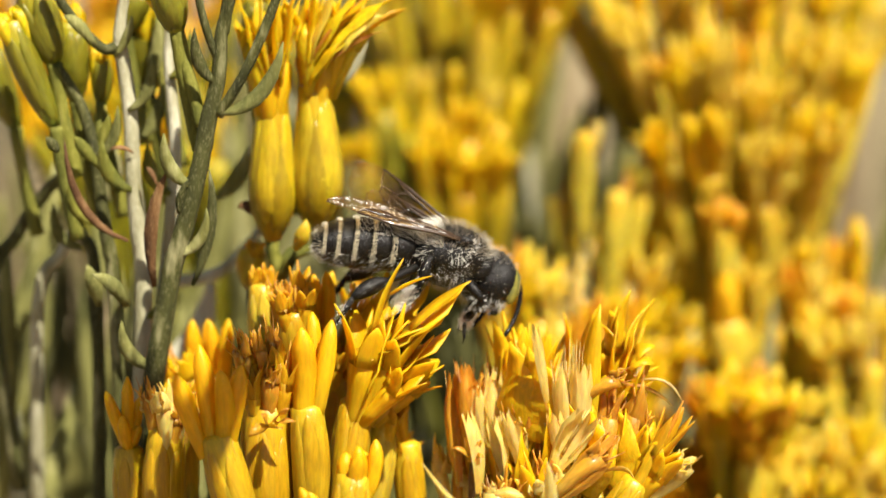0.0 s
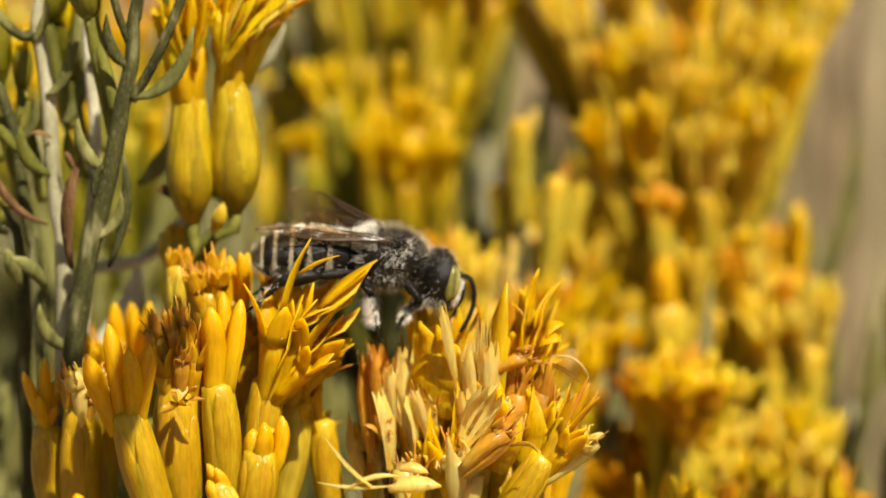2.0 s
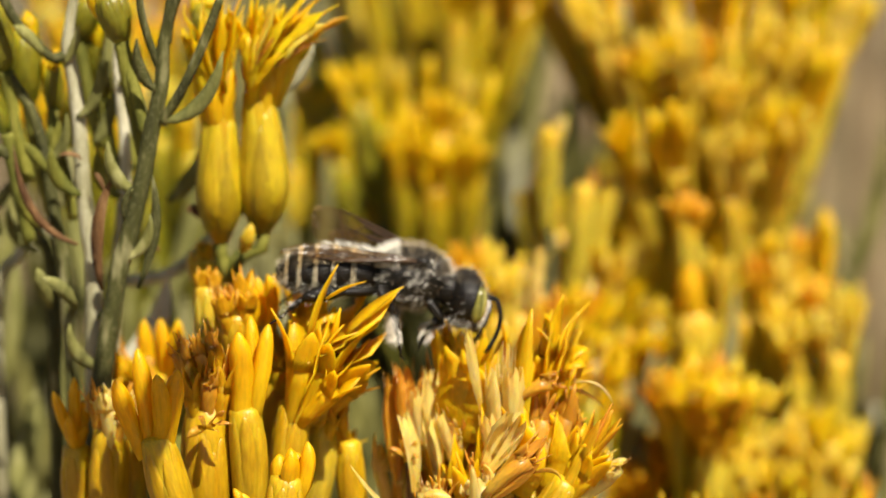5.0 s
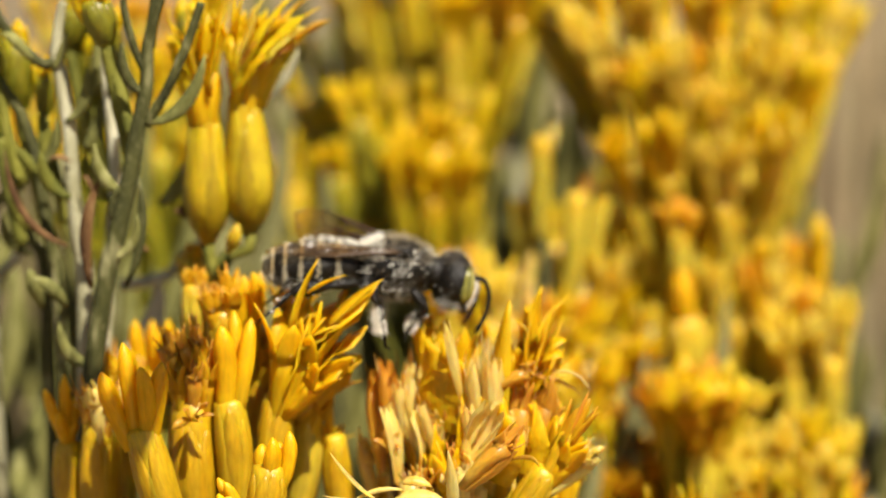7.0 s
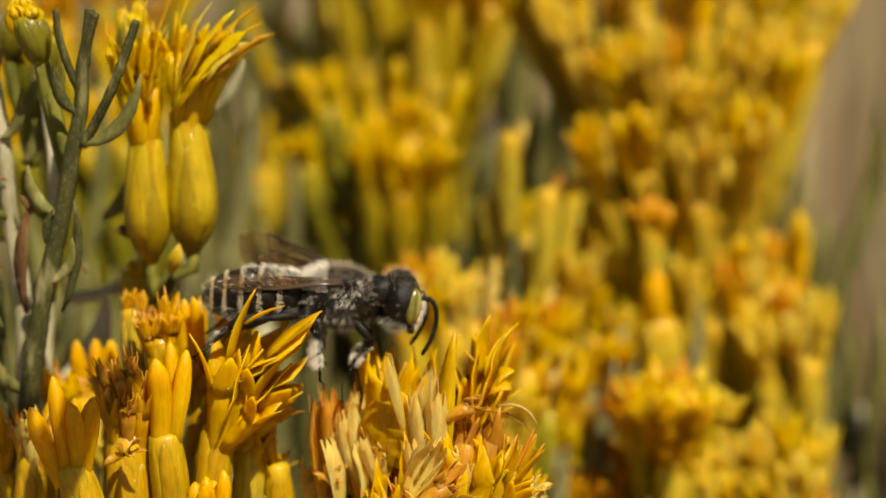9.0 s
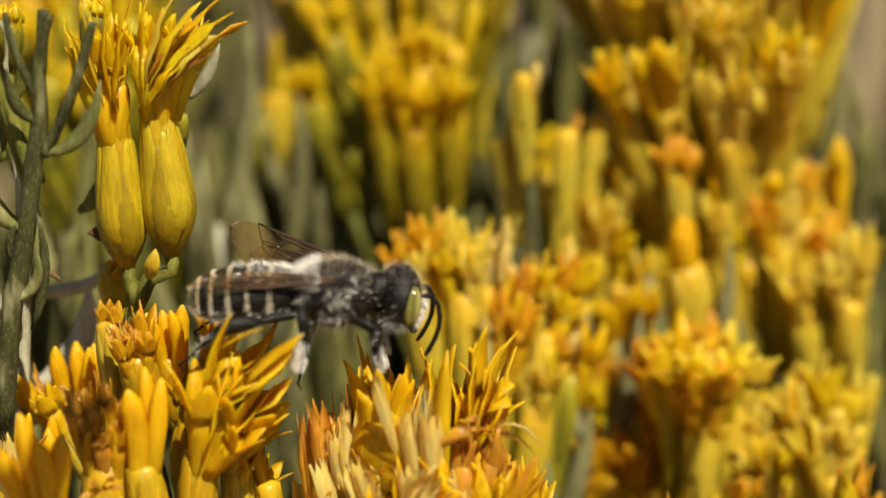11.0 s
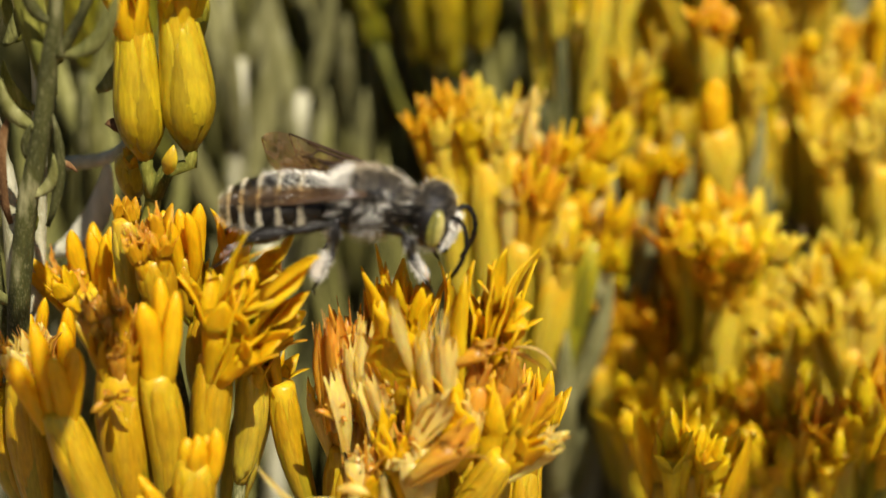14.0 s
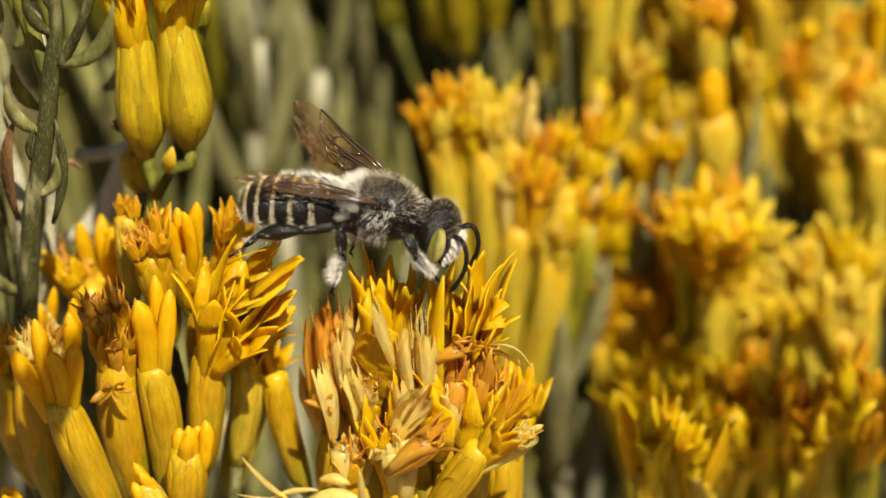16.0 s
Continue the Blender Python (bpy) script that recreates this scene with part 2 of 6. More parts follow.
def thing(name, at, label, category, group="", kind=""):
    ob = new(name)
    ob.empty_display_size = 0.002
    WORLD[ob] = at if isinstance(at, Matrix) else Matrix.Translation(at)
    ob.matrix_basis = WORLD[ob]
    return tagged(ob, label, category, group, kind)


def v3(x, y, z):
    """A world point from mm round the flowers."""
    return Vector((x * MM, y * MM, TOP + z * MM))


def rings(bm, loops, mat=0, close=True):
    faces = []
    for a, b in zip(loops, loops[1:]):
        k = len(a)
        for i in range(k):
            f = bm.faces.new((a[i], a[(i + 1) % k], b[(i + 1) % k], b[i]))
            f.material_index = mat
            faces.append(f)
    if close:
        for loop, flip in ((loops[0], True), (loops[-1], False)):
            f = bm.faces.new(loop[::-1] if flip else loop)
            f.material_index = mat
    return faces


def sweep(bm, pts, radii, segs=8, mat=0, squash=1.0, groove=0.0, wobble=0.0, rng=random):
    """A tapered tube along points (metres)."""
    pts = [Vector(p) for p in pts]
    loops, side = [], None
    for i, (p, r) in enumerate(zip(pts, radii)):
        way = (pts[min(i + 1, len(pts) - 1)] - pts[max(i - 1, 0)]).normalized()
        if side is None:
            side = way.orthogonal().normalized()
        side = (side - way * side.dot(way)).normalized()
        up = way.cross(side)
        loop = []
        for k in range(segs):
            a = 2 * math.pi * k / segs
            q = r * (1 - groove * (k % 2)) * (1 + wobble * rng.uniform(-1, 1))
            loop.append(bm.verts.new(p + side * (q * math.cos(a)) + up * (q * squash * math.sin(a))))
        loops.append(loop)
    return rings(bm, loops, mat)


def curve(a, b, bend, n=6):
    """Points from a to b, bowed by the vector bend at the middle."""
    a, b, bend = Vector(a), Vector(b), Vector(bend)
    return [a.lerp(b, i / n) + bend * (4 * (i / n) * (1 - i / n)) for i in range(n + 1)]


def blade(bm, pts, widths, normal, mat=0, thick=0.00004, cup=0.0):
    """A thin leaf or petal with two sides and an edge along points; cup folds its sides up."""
    pts, normal = [Vector(p) for p in pts], Vector(normal)
    loops = []
    for i, (p, w) in enumerate(zip(pts, widths)):
        way = (pts[min(i + 1, len(pts) - 1)] - pts[max(i - 1, 0)]).normalized()
        side = way.cross(normal).normalized()
        up = side.cross(way).normalized()
        fold = up * (cup * w)
        t = thick * (0.4 + 0.6 * min(1, w / max(widths)))
        loops.append([bm.verts.new(q) for q in (
            p - side * w + fold, p + up * t, p + side * w + fold, p + side * w * 0.9 + fold - up * t, p - up * t,
            p - side * w * 0.9 + fold - up * t)])
    return rings(bm, loops, mat)


def aligned(base, way, spin=0.0, scale=(1, 1, 1)):
    """A world pose whose z runs along way."""
    turn = Vector(way).normalized().to_track_quat("Z", "Y").to_matrix().to_4x4()
    return Matrix.Translation(base) @ turn @ Matrix.Rotation(spin, 4, "Z") @ Matrix.Diagonal((*scale, 1))


# ---- florets and bracts, shared by the flower heads; each is 1 mm wide-scale and drawn along z ----
def bud_mesh(seed, mat):
    rng = random.Random(seed)
    bm = bmesh.new()
    lean = Vector((rng.uniform(-0.25, 0.25), rng.uniform(-0.25, 0.25), 0)) * MM
    prof = [(0, 0.26), (0.7, 0.30), (1.4, 0.40), (2.1, 0.50), (2.6, 0.53), (2.95, 0.48), (3.2, 0.36), (3.3, 0.15)]
    pts = [Vector((0, 0, z * MM)) + lean * math.sin(z / 3.7 * math.pi) for z, _ in prof]
    sweep(bm, pts, [r * MM * rng.uniform(0.95, 1.05) for _, r in prof], 10, groove=0.15, wobble=0.04, rng=rng)
    for k in range(5):  # the lobes that close over the tip
        a = k * 2 * math.pi / 5 + rng.uniform(-0.2, 0.2)
        out, end = Vector((math.cos(a), math.sin(a), 0)), rng.uniform(0.02, 0.3)
        top = rng.uniform(3.55, 3.85)
        p = [(out * r + Vector((0, 0, z))) * MM for r, z in ((0.47, 2.5), (0.5, 2.9), (0.42, 3.25), (end, top))]
        blade(bm, p, [w * MM for w in (0.2, 0.27, 0.24, 0.05)], out + Vector((0, 0, 0.3)), 0, 0.00005, -0.25)
    return mesh_from("closed_floret", bm, mat)


def finger_mesh(seed):
    """A plump closed floret with a blunt smooth tip and faint ribs."""
    rng = random.Random(seed)
    bm = bmesh.new()
    lean = Vector((rng.uniform(-0.3, 0.3), rng.uniform(-0.3, 0.3), 0)) * MM
    prof = [(0, 0.4), (0.7, 0.41), (1.4, 0.44), (2.1, 0.48), (2.6, 0.49), (3.0, 0.44), (3.35, 0.31), (3.58, 0.17), (3.7, 0.06)]
    pts = [Vector((0, 0, z * MM)) + lean * math.sin(z / 3.7 * math.pi) for z, _ in prof]
    sweep(bm, pts, [r * MM * rng.uniform(0.94, 1.06) for _, r in prof], 10, groove=0.1, wobble=0.03, rng=rng)
    return mesh_from("plump_floret", bm, GOLD)


def open_mesh(seed, mats, spread=1.0, styles=1):
    """A flaring tube with five pointed lobes and a stout style."""
    rng = random.Random(seed)
    bm = bmesh.new()
    prof = [(0, 0.3), (0.8, 0.34), (1.7, 0.44), (2.5, 0.56)]
    sweep(bm, [(0, 0, z * MM) for z, _ in prof], [r * MM for _, r in prof], 10, groove=0.05)
    for k in range(5):
        a = k * 2 * math.pi / 5 + rng.uniform(-0.25, 0.25)
        out, tip = Vector((math.cos(a), math.sin(a), 0)), rng.uniform(0.15, 0.8) * spread
        n, long = 4, rng.uniform(1.1, 1.9)
        pts = [(out * (0.46 + tip * (i / n) ** 1.5) + Vector((0, 0, 2.2 + long * (i / n) * (1 - 0.2 * tip * i / n)))) * MM for i in range(n + 1)]
        blade(bm, pts, [w * MM * rng.uniform(0.9, 1.12) for w in (0.38, 0.43, 0.38, 0.25, 0.05)], -out + Vector((rng.uniform(-0.3, 0.3), 0, 0.3)), 0, 0.00005, 0.15)
    for s in range(styles):
        side = Vector((rng.uniform(-0.4, 0.4), rng.uniform(-0.4, 0.4), 0))
        pts = [(side * (i / 4) ** 2 + Vector((0.12 * s, 0, 1.6 + 2.6 * i / 4))) * MM for i in range(5)]
        sweep(bm, pts, [r * MM for r in (0.1, 0.12, 0.15, 0.12, 0.03)], 6, 1)
    return mesh_from("open_floret", bm, *mats)


def withered_mesh(seed, mats, strips=5, narrow=1.0, threads=3):
    """A shrivelled tube that ends in crumpled lobes and a few bristles."""
    rng = random.Random(seed)
    bm = bmesh.new()
    pts = curve((0, 0, 0), (rng.uniform(-0.3, 0.3) * MM, rng.uniform(-0.3, 0.3) * MM, 2.7 * MM), (rng.uniform(-0.2, 0.2) * MM, 0, 0), 4)
    sweep(bm, pts, [r * MM for r in (0.22, 0.27, 0.36, 0.45, 0.42)], 9, 0, 0.8, 0.0, 0.16, rng)
    for k in range(strips):
        a = k * 6.28 / strips + rng.uniform(-0.4, 0.4)
        out = Vector((math.cos(a), math.sin(a), 0))
        long, lean = rng.uniform(0.5, 1.5), rng.uniform(-0.35, 0.45)
        p = [(out * (0.34 + lean * (i / 4) ** 2) + Vector((rng.uniform(-0.09, 0.09), rng.uniform(-0.09, 0.09), 2.4 + long * i / 4 - abs(lean) * 0.4 * (i / 4) ** 3))) * MM for i in range(5)]
        blade(bm, p, [w * narrow * MM * rng.uniform(0.7, 1.2) for w in (0.26, 0.25, 0.2, 0.12, 0.02)],
              -out + Vector((rng.uniform(-0.5, 0.5), rng.uniform(-0.5, 0.5), 0.2)), 0, 0.00005, rng.uniform(-0.3, 0.7))
    for k in range(threads):
        a, r = rng.uniform(0, 6.28), rng.uniform(0.1, 0.75)
        top, turn = rng.uniform(2.7, 4.1), rng.uniform(-0.9, 0.9)
        sweep(bm, [(0.2 * math.cos(a) * MM, 0.2 * math.sin(a) * MM, 1.8 * MM), (0.6 * r * math.cos(a + turn) * MM, 0.6 * r * math.sin(a + turn) * MM, 0.72 * top * MM),
                   (r * math.cos(a) * MM, r * math.sin(a) * MM, top * MM)], (0.05 * MM, 0.045 * MM, 0.012 * MM), 4, 1)
    return mesh_from("withered_floret", bm, *mats)


def spike_mesh(seed):
    """A long narrow pointed lobe."""
    rng = random.Random(seed)
    bm = bmesh.new()
    bend = rng.uniform(-0.5, 0.5)
    pts = [(bend * (i / 6) ** 2 * MM, 0.25 * math.sin(2.6 * i / 6) * MM, 4 * i / 6 * MM) for i in range(7)]
    blade(bm, pts, [w * MM for w in (0.4, 0.52, 0.56, 0.52, 0.4, 0.24, 0.05)], (0, 1, 0), 0, 0.00007, 0.18)
    return mesh_from("pointed_floret", bm, GOLD)


def silk_mesh(seed, mat):
    """A thin dry sheet, rolled half round and pleated, with a ragged upper edge."""
    rng = random.Random(seed)
    bm = bmesh.new()
    span, n, cols = rng.uniform(2.8, 4.4), 9, 15
    lobes, start = rng.choice((3, 4, 5)), rng.uniform(0, 3)
    torn = [0.72 + 0.28 * abs(math.sin(start + math.pi * lobes * k / (cols - 1))) ** 0.7 * rng.uniform(0.9, 1.0) for k in range(cols)]
    bend, rows = rng.uniform(-0.5, 0.5), []
    for i in range(n + 1):
        z, row = i / n, []
        for k in range(cols):
            a = span * (k / (cols - 1) - 0.5)
            r = (0.26 + 0.36 * math.sin(min(1.0, z * 1.25) * 1.6) - 0.16 * max(0.0, z - 0.7) / 0.3) * (1 + 0.1 * math.sin(k * 2.6 + seed) + rng.uniform(-0.03, 0.03))
            h = 4.0 * z * (1 - (1 - torn[k]) * z ** 1.5)
            row.append(bm.verts.new((r * math.cos(a) * MM + bend * z * z * MM, r * math.sin(a) * MM, h * MM)))
        rows.append(row)
    for r0, r1 in zip(rows, rows[1:]):
        for k in range(cols - 1):
            bm.faces.new((r0[k], r0[k + 1], r1[k + 1], r1[k]))
    for k in range(4):
        a = rng.uniform(-span / 2, span / 2)
        sweep(bm, [(0.3 * math.cos(a) * MM, 0.3 * math.sin(a) * MM, 1.0 * MM), (0.6 * math.cos(a) * MM + bend * MM, 0.6 * math.sin(a) * MM, rng.uniform(3.2, 4.3) * MM)], (0.04 * MM, 0.015 * MM), 4)
    return mesh_from("papery_floret", bm, mat)


def tuft_mesh(seed):
    """A brush of fine silky bristles."""
    rng = random.Random(seed)
    bm = bmesh.new()
    for k in range(60):
        a, r = rng.uniform(0, 6.28), rng.uniform(0, 0.45)
        s = rng.uniform(1.0, 1.7)
        sweep(bm, [(r * math.cos(a) * MM, r * math.sin(a) * MM, 0), (r * s * math.cos(a) * MM, r * s * math.sin(a) * MM, rng.uniform(2.4, 3.8) * MM)],
              (0.035 * MM, 0.012 * MM), 3)
    return mesh_from("bristle_tuft", bm, STRAW)


def bract_mesh(seed, mat, closing):
    """A keeled blunt scale that wraps a cylinder of radius 1 mm, 1 mm long; closing: how far its tip draws in."""
    rng = random.Random(seed)
    bm = bmesh.new()
    outer, inner = [], []
    for i in range(8):
        z = i / 7
        half = 0.74 * (1 - z ** 2.4) ** 0.85 * (0.75 + 0.25 * min(1, z * 4)) + 0.02
        lift = 0.985 + 0.055 * math.sin(math.pi * z ** 0.8) - (0.05 + closing) * z ** 3 + 0.012 * math.sin(5 * z + seed)
        ro, ri = [], []
        for j in range(5):
            a = half * (j - 2) / 2
            keel = 0.07 * (1 - abs(j - 2) / 2) * rng.uniform(0.85, 1.15)
            ro.append(bm.verts.new(((lift + keel + 0.01) * math.cos(a) * MM, (lift + keel + 0.01) * math.sin(a) * MM, z * MM)))
            ri.append(bm.verts.new(((lift - 0.05) * math.cos(a) * MM, (lift - 0.05) * math.sin(a) * MM, (z - 0.004) * MM)))
        outer.append(ro)
        inner.append(ri)
    rings(bm, [o + r[::-1] for o, r in zip(outer, inner)])
    return mesh_from("bract", bm, mat)


BUDS = [bud_mesh(s, YELLOW) for s in range(5)]
GOLD_BUDS = [bud_mesh(s, GOLD) for s in range(5)]
GOLD_OPENS = [open_mesh(s + 10, (GOLD, GOLD), 1.0, s % 2) for s in range(6)]
OPENS = [open_mesh(s + 10, (YELLOW, YELLOW), 1.0, s % 2) for s in range(6)]
CREAMS = [open_mesh(s + 15, (CREAM, YELLOW), 0.8, s % 2) for s in range(4)]
ORANGES = [open_mesh(s + 20, (ORANGE, HUSK), 0.7, s % 2) for s in range(4)]
HUSKS = [withered_mesh(s + 30, (HUSK, RUST), 7, 0.95, 4) for s in range(6)]
TANS = [withered_mesh(s + 40, (STRAW, HUSK), 5, 1.15, 2) for s in range(4)]
SPIKES = [spike_mesh(s + 50) for s in range(3)]
TUFTS = [tuft_mesh(s + 60) for s in range(2)]
FINGERS = [finger_mesh(s + 120) for s in range(5)]
SILKS = [silk_mesh(s + 100, STRAW) for s in range(4)]
AMBERS = [silk_mesh(s + 110, HUSK) for s in range(4)]
BRACTS = [bract_mesh(s + 70, LOW_SCALE if s < 2 else SCALE, c) for s, c in enumerate((0.0, 0.03, 0.08, 0.14))]
YOUNGS = [bract_mesh(s + 90, YOUNG_SCALE, c) for s, c in enumerate((0.0, 0.03, 0.08, 0.14))]
PALES = [bract_mesh(s + 80, PALE_SCALE, c) for s, c in enumerate((0.0, 0.03, 0.08, 0.14))]
OLD = set()  # clusters past their prime, more golden than lemon
FLORETS = {"bud": BUDS, "open": OPENS, "orange": ORANGES, "husk": HUSKS, "tan": TANS, "spike": SPIKES, "tuft": TUFTS, "cream": CREAMS, "silk": SILKS, "amber": AMBERS, "finger": FINGERS}
FLORET_NAME = {"bud": "closed_floret", "open": "open_floret", "orange": "orange_floret", "husk": "withered_floret",
               "tan": "withered_floret", "cream": "open_floret", "spike": "pointed_floret", "tuft": "bristle_tuft", "silk": "papery_floret", "amber": "papery_floret", "finger": "closed_floret"}


def floret(head, kind, base, tip, wide=1.0, spin=None, rng=random):
    """A floret under a head from its base to its tip, in mm."""
    a, b = v3(*base), v3(*tip)
    long = {"bud": 3.72, "open": 4.2, "orange": 4.2, "cream": 4.2, "husk": 3.9, "tan": 3.9, "spike": 4.0, "tuft": 3.4, "silk": 4.0, "amber": 4.0, "finger": 3.7}[kind]
    s = (b - a).length / (long * MM)
    m = aligned(a, b - a, rng.uniform(0, 6.28) if spin is None else spin, (wide, wide, s))
    if head.parent in OLD and kind in ("bud", "open"):
        return place(FLORET_NAME[kind], rng.choice(GOLD_BUDS if kind == "bud" else GOLD_OPENS), head, m)
    return place(FLORET_NAME[kind], rng.choice(FLORETS[kind]), head, m)


def fitted_bract(prof, bow, long, r, z0, length, ang, half, rng):
    """A scale that lies on a head's own outline, keeled, with thin edges and a tip that runs out flush."""
    def reach(z):
        for (za, qa), (zb, qb) in zip(prof, prof[1:]):
            if z <= zb:
                return qa + (qb - qa) * (z - za) / (zb - za)
        return prof[-1][1]
    bm = bmesh.new()
    loops, lean, rise = [], rng.uniform(-0.12, 0.12), rng.uniform(0.07, 0.12)
    for i in range(9):
        u = i / 8
        z = min(0.995, z0 + length * u)
        span = half * (1 - u ** 2.6) ** 0.8 * (0.7 + 0.3 * min(1, u * 4)) + 0.015
        ro, ri = [], []
        for j in range(7):
            e = (j - 3) / 3
            a = ang + lean * u + span * e
            lift = rise * (1 - e * e) ** 0.7 * max(0.0, math.sin(math.pi * min(1.0, 0.12 + 0.88 * u))) ** 0.7 - (0.1 if u in (0, 1) else 0.012 + 0.05 * u ** 6)
            for row, q in ((ro, 1.0 + lift), (ri, 0.86)):
                row.append(bm.verts.new(bow * (4 * z * (1 - z)) + Vector((math.cos(a), math.sin(a), 0)) * (reach(z) * q * r * MM) + Vector((0, 0, z * long))))
        loops.append(ro + ri[::-1])
    rings(bm, loops)
    return bm


def flower_head(cluster, base, tip, r, rng, kinds=("bud",), n=5, reach=3.4, splay=0.5, pale=False, tiers=4, wide=None, stalk=None, young=False, spindle=False, green_stalk=False):
    """A narrow head: an involucre from base to tip (mm) clad in ranked bracts, florets out of its mouth, a stalk down to the stem."""
    a, b = v3(*base), v3(*tip)
    way, long = (b - a).normalized(), (b - a).length
    m = aligned(a, way, rng.uniform(0, 6.28))
    bm = bmesh.new()
    prof = [(0.0, 0.36), (0.05, 0.48), (0.18, 0.66), (0.35, 0.8), (0.55, 0.89), (0.76, 0.92), (0.9, 0.88), (1.0, 0.8), (1.02, 0.55), (1.03, 0.08)]
    if spindle:
        prof = [(0.0, 0.3), (0.05, 0.46), (0.13, 0.72), (0.25, 0.93), (0.36, 0.96), (0.55, 0.85), (0.75, 0.74), (0.9, 0.67), (1.0, 0.62), (1.02, 0.42), (1.03, 0.08)]
    bow = Vector((rng.uniform(-1, 1), rng.uniform(-1, 1), 0)) * (0.035 * long)
    sweep(bm, [bow * (4 * z * (1 - z)) + Vector((0, 0, z * long)) for z, _ in prof], [q * r * MM for _, q in prof], 12, groove=0.05)
    head = part("flower_head", bm, YOUNG if young else PALE if pale else BRACT, cluster, world=m)
    fine = cluster in OLD or tiers > 3
    ranks, count = (4, 4) if fine else (3, 3)
    kinds_of_scale = (YOUNG_SCALE, YOUNG_SCALE) if young else (PALE_SCALE, PALE_SCALE) if pale else (LOW_SCALE, OLD_SCALE if cluster in OLD else SCALE)
    for i in range(count):
        z = (0.36 if fine else 0.56) * (i / (count - 1)) ** 1.1 * rng.uniform(0.94, 1.06)
        length = min(0.99 - z, 0.78 if fine else 0.62)
        at = min(0.99, z + 0.6 * length)
        fit = next(q0 + (q1 - q0) * (at - z0) / (z1 - z0) for (z0, q0), (z1, q1) in zip(prof, prof[1:]) if at <= z1)
        for k in range(ranks):
            ang = (i % 2) * math.pi / ranks + k * 2 * math.pi / ranks + rng.uniform(-0.25, 0.25)
            if fine:
                bm = fitted_bract(prof, bow, long, r, max(0.0, z + rng.uniform(-0.04, 0.04)), length * rng.uniform(0.88, 1.05), ang, 0.68 if i else 0.8, rng)
                part("bract", bm, kinds_of_scale[0 if i < 1 else 1], head)
                continue
            q = r * fit * rng.uniform(0.96, 1.04)
            mb = m @ Matrix.Translation(bow * (4 * at * (1 - at)) + Vector((0, 0, z * long))) @ Matrix.Rotation(ang, 4, "Z") @ Matrix.Diagonal((q, q, length * long / MM * rng.uniform(0.9, 1.08), 1))
            low = 0 if i < count * 0.4 else 2
            place("bract", (YOUNGS if young else PALES if pale else BRACTS)[low + (i + k) % 2], head, mb)
    side = way.orthogonal().normalized()
    up = way.cross(side)
    turn = rng.uniform(0, 6.28)
    for k in range(n):
        ang = turn + k * 2.4
        rad = 0.0 if k == 0 and n > 3 else 0.55
        out = side * math.cos(ang) + up * math.sin(ang)
        root = b + out * (rad * r * 0.85 * MM) - way * (1.6 * MM)
        end = root + way * ((reach + 1.6) * rng.uniform(0.8, 1.1) * MM) + out * (splay * rad * reach * rng.uniform(0.5, 1.3) * MM)
        kind = kinds[k % len(kinds)]
        w = wide or min(1.0, r * 0.95)
        floret(head, kind, (root - v3(0, 0, 0)) / MM, (end - v3(0, 0, 0)) / MM, w * rng.uniform(0.85, 1.1), None, rng)
    if stalk:
        s = v3(*stalk)
        bm = bmesh.new()
        gap = (a - s).length
        pts = [s, s + (a - s) * 0.4 + Vector((0, 0, 0.1 * gap)), a - way * 0.25 * gap, a + way * 0.4 * MM]
        inv = WORLD[cluster].inverted()
        sweep(bm, [inv @ p for p in pts], [q * MM for q in (0.5, 0.42, 0.36, 0.34 * r)], 8)
        part("stalk", bm, GREEN_STEM if green_stalk or young else STEM, cluster)
    return head


def stem(cluster, pts, radii, mat=None, segs=9, name="stem", label=""):
    """A woody stem through points in mm."""
    inv = WORLD[cluster].inverted()
    pts = [v3(*p) for p in pts]
    smooth = [pts[0]]
    rad = [radii[0]]
    for i in range(len(pts) - 1):  # Catmull-Rom between the points
        p0, p1, p2, p3 = pts[max(i - 1, 0)], pts[i], pts[i + 1], pts[min(i + 2, len(pts) - 1)]
        for k in range(1, 6):
            t = k / 5
            smooth.append(0.5 * (2 * p1 + (p2 - p0) * t + (2 * p0 - 5 * p1 + 4 * p2 - p3) * t * t + (3 * p1 - p0 - 3 * p2 + p3) * t ** 3))
            rad.append(radii[i] + (radii[i + 1] - radii[i]) * t)
    bm = bmesh.new()
    sweep(bm, [inv @ p for p in smooth], [r * MM for r in rad], segs, wobble=0.04, rng=random.Random(len(pts)))
    return part(name, bm, mat or STEM, cluster, label)


def leaf(cluster, base, tip, wide, bend=(0, 0, 0), mat=None, facing=(0, -1, 0.4), name="leaf", cup=0.35, slim=0.8):
    inv = WORLD[cluster].inverted()
    pts = curve(v3(*base), v3(*tip), Vector(bend) * MM, 7)
    shape = (0.35, 0.6, 0.85, 1.0, 0.95, 0.8, 0.5, 0.08)
    if name == "petal":
        wide *= 1.55
        shape = (0.5, 0.74, 0.92, 1.0, 0.93, 0.7, 0.38, 0.05)
        wave = 0.14 * wide * MM
        pts = [q + Vector((0.5, 1, 0.4)) * (wave * math.sin(1.9 * k + 40 * base[0] + 17 * tip[2])) for k, q in enumerate(pts)]
    bm = bmesh.new()
    blade(bm, [inv @ p for p in pts], [wide * MM * w * slim for w in shape], facing, 0, (0.07 if name in ("dry_scale", "petal") else 0.22) * wide * MM, cup)
    return part(name, bm, mat or LEAF, cluster)


